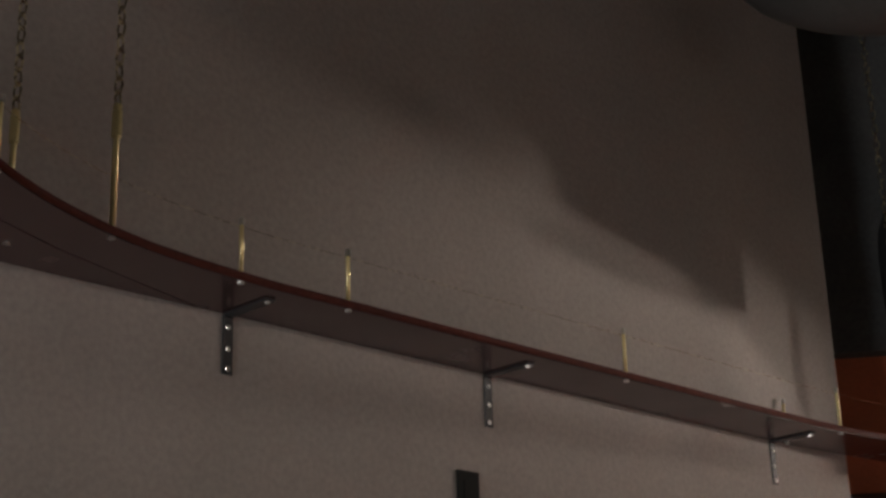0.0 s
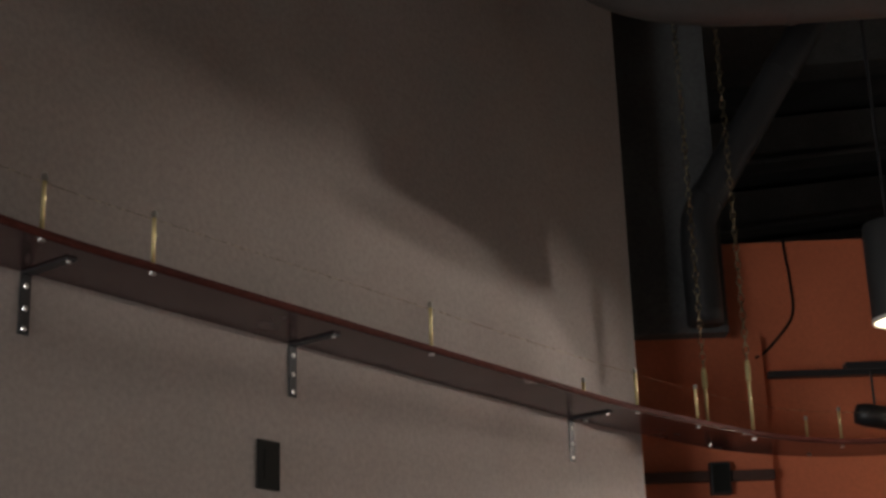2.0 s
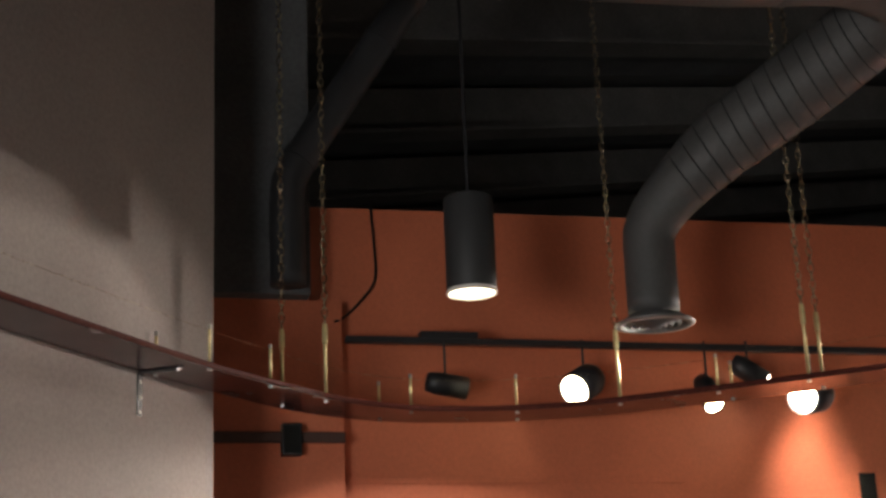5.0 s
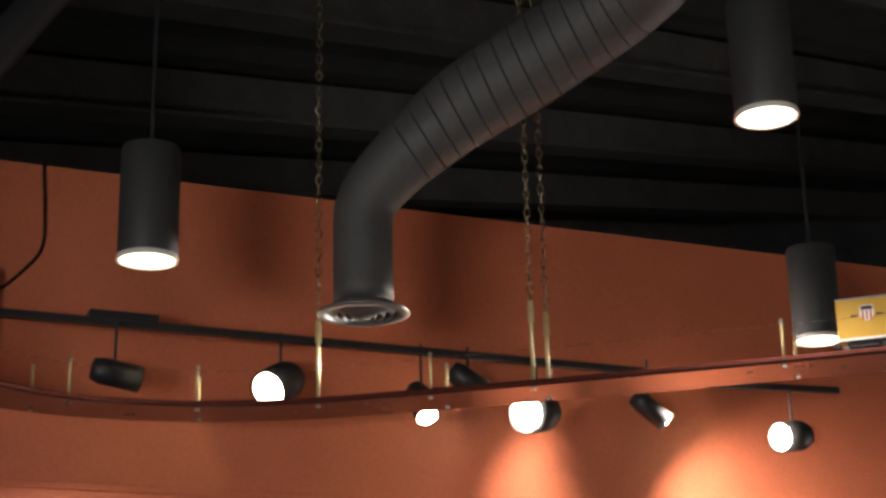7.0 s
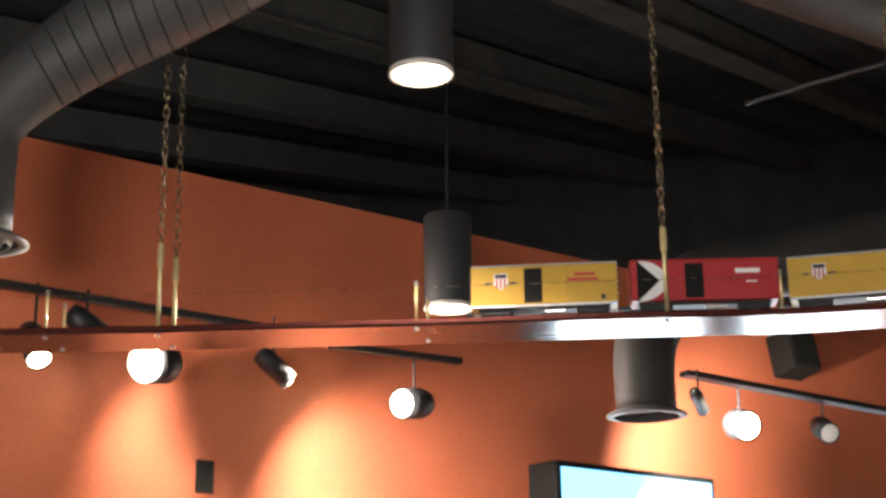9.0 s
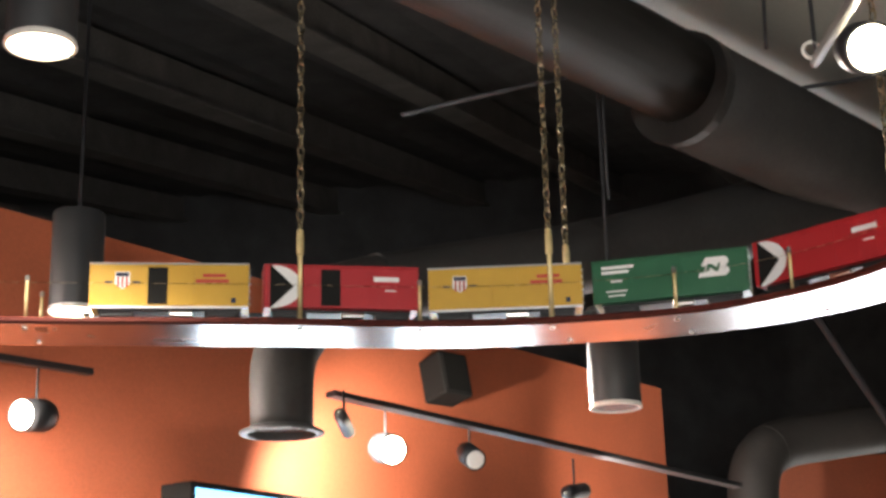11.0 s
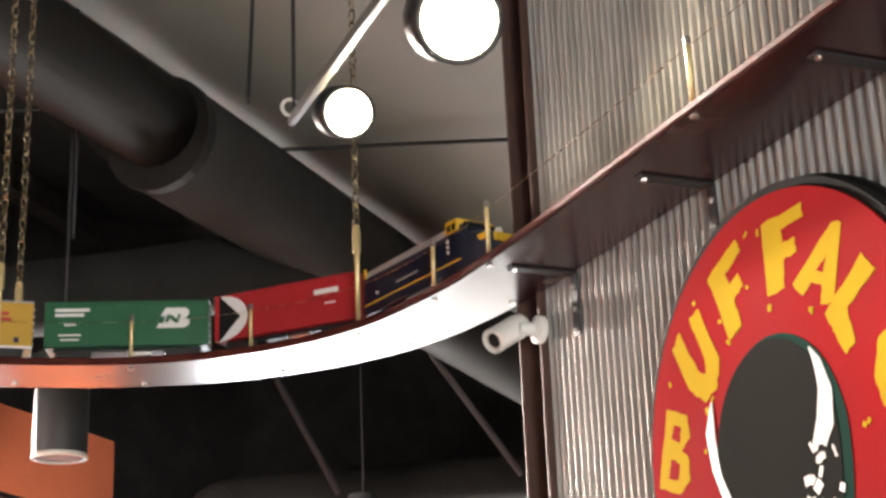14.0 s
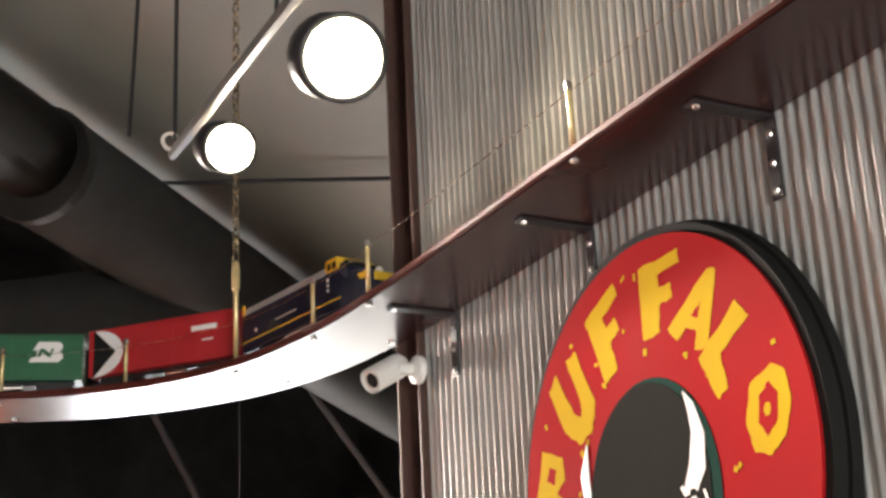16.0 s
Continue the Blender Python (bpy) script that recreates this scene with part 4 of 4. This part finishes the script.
def boxcar(paint, label, style, open_door=False):
    """A boxcar, x ahead, z up from the rail head."""
    car = thing("model_boxcar", label, "model boxcar", "model train")
    L, w, zb, zt = 0.408, 0.05, 0.034, 0.147
    bm = box(-L / 2, -w, zb, L / 2, w, zt, bevel=0.002)
    part("body", bm, paint, car)
    part("roof", box(-L / 2 - 0.001, -w - 0.002, zt, L / 2 + 0.001, w + 0.002, zt + 0.004, bevel=0.0012), M_LOCOGREY if style == "yellow" else paint, car)
    part("roof_walk", box(-L / 2, -0.012, zt + 0.006, L / 2, 0.012, zt + 0.008), M_TRUCK, car)
    for sgn in (-1, 1):
        if open_door and sgn < 0:
            # flat black panel on the side, for the unlit space behind the door
            part("door_opening", box(-0.055, sgn * w - 0.0006, zb + 0.006, 0.0, sgn * w + 0.0006, zt - 0.008), M_BLACK, car, "flat black panel standing in for the unlit doorway")
            dx = 0.03
        else:
            dx = 0.0
        y = sgn * (w + 0.0015)
        part("door", box(dx - 0.034, y - 0.0015, zb + 0.004, dx + 0.034, y + 0.0015, zt - 0.006, bevel=0.0008), paint, car)
        for dz in (zb + 0.003, zt - 0.005):
            part("door_rail", box(-0.08, y - 0.002, dz - 0.0015, 0.08, y + 0.002, dz + 0.0015), paint, car)
        for k in range(9):
            rx = -L / 2 + 0.006 + (L - 0.012) * k / 8
            if abs(rx) > 0.05:
                part("side_rib", box(rx - 0.0009, sgn * w - 0.0009, zb + 0.004, rx + 0.0009, sgn * w + 0.0009, zt - 0.002), paint, car)
        s = sgn * (w + 0.0012)
        f = -sgn
        if style == "red":
            wedge = [(-0.05, -0.06), (-0.05, 0.06), (0.012, 0.0)]
            arc = [(-0.05 + 0.0 + 0.085 * math.sin(a) * 0.98, 0.06 * -math.cos(a)) for a in [math.pi * k / 14 for k in range(15)]]
            base = Matrix.Translation((f * -0.138, s, (zb + zt) / 2)) @ (pose(0, 0, 0) if sgn < 0 else pose(0, 0, 0, 0, 0, 180))
            part("white_half_disc", prism(arc, 0.0006, base), M_MARK, car, "white half disc mark")
            part("black_wedge", prism(wedge, 0.0014, base), M_BLACK, car, "black wedge mark")
            marks(car, M_MARK, [(f * 0.118, zt - 0.032, 0.068, 0.013), (f * 0.128, zb + 0.05, 0.03, 0.004)], s)
        elif style == "green":
            marks(car, M_MARK, [(f * -0.135, zt - 0.018, 0.085, 0.008), (f * -0.142, zt - 0.031, 0.072, 0.008), (f * -0.14, zt - 0.056, 0.03, 0.005), (f * -0.14, zb + 0.03, 0.055, 0.004), (f * -0.14, zb + 0.018, 0.045, 0.004)], s)
            base = Matrix.Translation((f * 0.118, s, zt - 0.042)) @ (pose(0, 0, 0) if sgn < 0 else pose(0, 0, 0, 0, 0, 180))
            part("angular_mark", prism([(-0.044, -0.026), (0.026, -0.026), (0.038, -0.016), (0.036, -0.004), (0.028, 0.001), (0.036, 0.008), (0.036, 0.019), (0.028, 0.026), (-0.022, 0.026), (-0.034, 0.004), (-0.022, 0.004), (-0.028, -0.014), (-0.038, -0.014)], 0.0006, base), M_MARK, car, "white angular mark")
            part("mark_stroke", prism([(-0.024, -0.012), (-0.018, 0.008), (-0.008, 0.008), (0.006, -0.003), (0.01, 0.009), (0.016, 0.009), (0.009, -0.013), (0.002, -0.013), (-0.012, -0.001), (-0.016, -0.012)], 0.0014, base), paint, car)
        else:
            marks(car, M_MARKRED, [(f * 0.115, zt - 0.03, 0.06, 0.009), (f * 0.11, zt - 0.045, 0.085, 0.009)], s)
            part("shield", prism([(-0.018, 0.02), (0.018, 0.02), (0.02, -0.012), (0, -0.026), (-0.02, -0.012)], 0.0006, Matrix.Translation((f * -0.12, s, 0.106)) @ (pose(0, 0, 0) if sgn < 0 else pose(0, 0, 0, 0, 0, 180))), M_MARK, car, "pale shield mark")
            part("shield_top", box(f * -0.12 - 0.016, min(s, s + sgn * 0.0012), 0.113, f * -0.12 + 0.016, max(s, s + sgn * 0.0012), 0.124), M_LOCOBLUE, car)
            for k in (-1, 0, 1):
                part("shield_stripe", box(f * -0.12 + k * 0.011 - 0.0025, min(s, s + sgn * 0.0011), 0.084, f * -0.12 + k * 0.011 + 0.0025, max(s, s + sgn * 0.0011), 0.112), M_MARKRED, car)
            marks(car, M_LOCOBLUE, [(f * -0.155, 0.098, 0.02, 0.005), (f * -0.085, 0.098, 0.02, 0.005), (f * 0.165, zb + 0.016, 0.012, 0.014)], s)
            part("side_sill", box(-L / 2, sgn * w - 0.001, zb - 0.005, L / 2, sgn * w + 0.001, zb + 0.001), M_MARK, car, "white sill stripe")
    part("underframe", box(-L / 2 + 0.02, -0.03, 0.026, L / 2 - 0.02, 0.03, 0.0345, bevel=0.002), M_TRUCK, car)
    part("brake_tank", lathe([(0.003, -0.03), (0.009, -0.028), (0.009, 0.028), (0.003, 0.03)], 12, Matrix.Translation((0.03, -0.028, 0.02)) @ pose(0, 0, 0, 0, 90, 0)), M_ZINC, car)
    for sgn in (-1, 1):
        bogie(car, sgn * 0.135)
        part("coupler", box(min(sgn * L / 2, sgn * (L / 2 + 0.02)), -0.006, 0.02, max(sgn * L / 2, sgn * (L / 2 + 0.02)), 0.006, 0.03, bevel=0.002), M_TRUCK, car)
        for k in range(6):
            part("ladder_rung", box(sgn * (L / 2 + 0.0005) - 0.001, -0.045, zb + 0.01 + k * 0.018, sgn * (L / 2 + 0.0005) + 0.003, -0.02, zb + 0.012 + k * 0.018), M_LOCOGREY if style == "yellow" else paint, car)
    return car


def locomotive():
    """A streamlined diesel, nose towards +x."""
    loco = thing("model_locomotive", "navy and grey streamlined diesel locomotive model with yellow trim", "model locomotive", "model train")
    L, w, zb, zt = 0.40, 0.05, 0.03, 0.145
    part("body", box(-0.25, -w, zb, 0.16, w, 0.122, bevel=0.003), M_LOCOBLUE, loco, "navy blue body side")
    roofp = [(-w, 0.122), (-w * 0.96, 0.134), (-w * 0.7, 0.146), (0, 0.151), (w * 0.7, 0.146), (w * 0.96, 0.134), (w, 0.122)]
    bm = bmesh.new()
    ra = [bm.verts.new((-0.25, y, z)) for y, z in roofp]
    rb = [bm.verts.new((0.10, y, z)) for y, z in roofp]
    for i in range(len(roofp) - 1):
        bm.faces.new((ra[i], ra[i + 1], rb[i + 1], rb[i]))
    bm.faces.new(ra)
    bm.faces.new(rb[::-1])
    bm.faces.new((ra[0], rb[0], rb[-1], ra[-1]))
    part("roof", bm, M_LOCOGREY, loco, "grey rounded roof", smooth=False)
    # cab and bulldog nose, lofted
    bm = bmesh.new()
    sect = []
    for x, top, wd in ((0.10, 0.151, 0.05), (0.14, 0.152, 0.05), (0.158, 0.147, 0.0495), (0.178, 0.118, 0.048), (0.205, 0.112, 0.045), (0.235, 0.102, 0.038), (0.252, 0.08, 0.028), (0.256, 0.06, 0.024)):
        ring = [(-wd, zb), (-wd, zb + (top - zb) * 0.7), (-wd * 0.86, zb + (top - zb) * 0.9), (-wd * 0.45, top), (wd * 0.45, top), (wd * 0.86, zb + (top - zb) * 0.9), (wd, zb + (top - zb) * 0.7), (wd, zb)]
        sect.append([bm.verts.new((x, y, z)) for y, z in ring])
    for a, b in zip(sect, sect[1:]):
        for k in range(8):
            bm.faces.new((a[k], a[(k + 1) % 8], b[(k + 1) % 8], b[k]))
    bm.faces.new(sect[0])
    bm.faces.new(sect[-1][::-1])
    part("nose", bm, M_LOCOBLUE, loco, "navy rounded nose")
    bm = bmesh.new()
    add_box(bm, 0.102, -0.0512, 0.124, 0.150, 0.0512, 0.1535, bevel=0.004)
    part("cab_roof", bm, M_LOCOYELLOW, loco, "yellow cab roof")
    for sgn in (-1, 1):
        part("cab_window", box(0.112, sgn * 0.0505 - 0.0015, 0.127, 0.126, sgn * 0.0505 + 0.0015, 0.142), M_BLACK, loco)
        part("cab_window", box(0.131, sgn * 0.0505 - 0.0015, 0.127, 0.146, sgn * 0.0505 + 0.0015, 0.142), M_BLACK, loco)
        part("side_stripe", box(-0.25, sgn * 0.0508 - 0.0006, 0.052, 0.16, sgn * 0.0508 + 0.0006, 0.056), M_LOCOYELLOW, loco, "thin yellow side stripe")
        part("rear_stripe", box(-0.25, sgn * 0.0508 - 0.0006, 0.122, -0.238, sgn * 0.0508 + 0.0006, 0.146), M_LOCOYELLOW, loco)
        marks(loco, M_MARK, [(0.112, 0.106, 0.008, 0.007), (0.112, 0.094, 0.008, 0.007), (0.112, 0.082, 0.008, 0.007), (-0.19, 0.074, 0.01, 0.007)], sgn * 0.0505)
        marks(loco, M_LOCOGREY, [(-0.06, 0.076, 0.09, 0.004)], sgn * 0.0505)
        part("fuel_tank", box(-0.075, sgn * 0.036 - 0.012, 0.008, 0.055, sgn * 0.036 + 0.012, 0.029, bevel=0.004), M_LOCOGREY, loco, "grey fuel tank")
        part("nose_band", box(0.207, sgn * 0.0385 - 0.003, 0.078, 0.246, sgn * 0.0385 + 0.003, 0.094, bevel=0.002, m=pose(0, 0, 0, 0, 0, 0)), M_LOCOYELLOW, loco, "yellow nose band")
    part("nose_plate", box(0.250, -0.026, 0.072, 0.2585, 0.026, 0.092, bevel=0.003), M_LOCOYELLOW, loco, "yellow nose front")
    part("headlight", lathe([(0.009, 0), (0.007, 0.006), (0.002, 0.007)], 12, Matrix.Translation((0.235, 0, 0.102)) @ pose(0, 0, 0, 0, 80, 0)), M_TRIM, loco)
    part("windscreen", box(0.158, -0.04, 0.124, 0.170, 0.04, 0.142, m=Matrix.Translation((0.16, 0, 0.13)) @ pose(0, 0, 0, 0, 28, 0) @ Matrix.Translation((-0.16, 0, -0.13))), M_BLACK, loco)
    part("pilot", box(0.235, -0.03, 0.012, 0.262, 0.03, 0.034, bevel=0.005), M_LOCOBLUE, loco)
    for bx in (-0.17, 0.12):
        bogie(loco, bx)
    part("coupler", box(-0.27, -0.006, 0.02, -0.25, 0.006, 0.03), M_TRUCK, loco)
    return loco


def ride(ob, s):
    p, d = along(s, 0, RAILZ)
    ob.matrix_world = Matrix.LocRotScale(p, d.to_track_quat("X", "Z"), None)


NOSE = 10.70
s = NOSE - 0.262
ride(locomotive(), s)
s -= 0.262 + 0.028 + 0.204
for paint, style, label, opened in (
        (M_CARRED, "red", "red boxcar model with a black and white end mark", False),
        (M_CARGREEN, "green", "dark green boxcar model with white side marks", False),
        (M_CARYELLOW, "yellow", "yellow boxcar model with white sill stripe", False),
        (M_CARRED, "red", "red boxcar model with its side door open", True),
        (M_CARYELLOW, "yellow", "yellow boxcar model with its side door open", True)):
    ride(boxcar(paint, label, style, opened), s)
    s -= 0.444
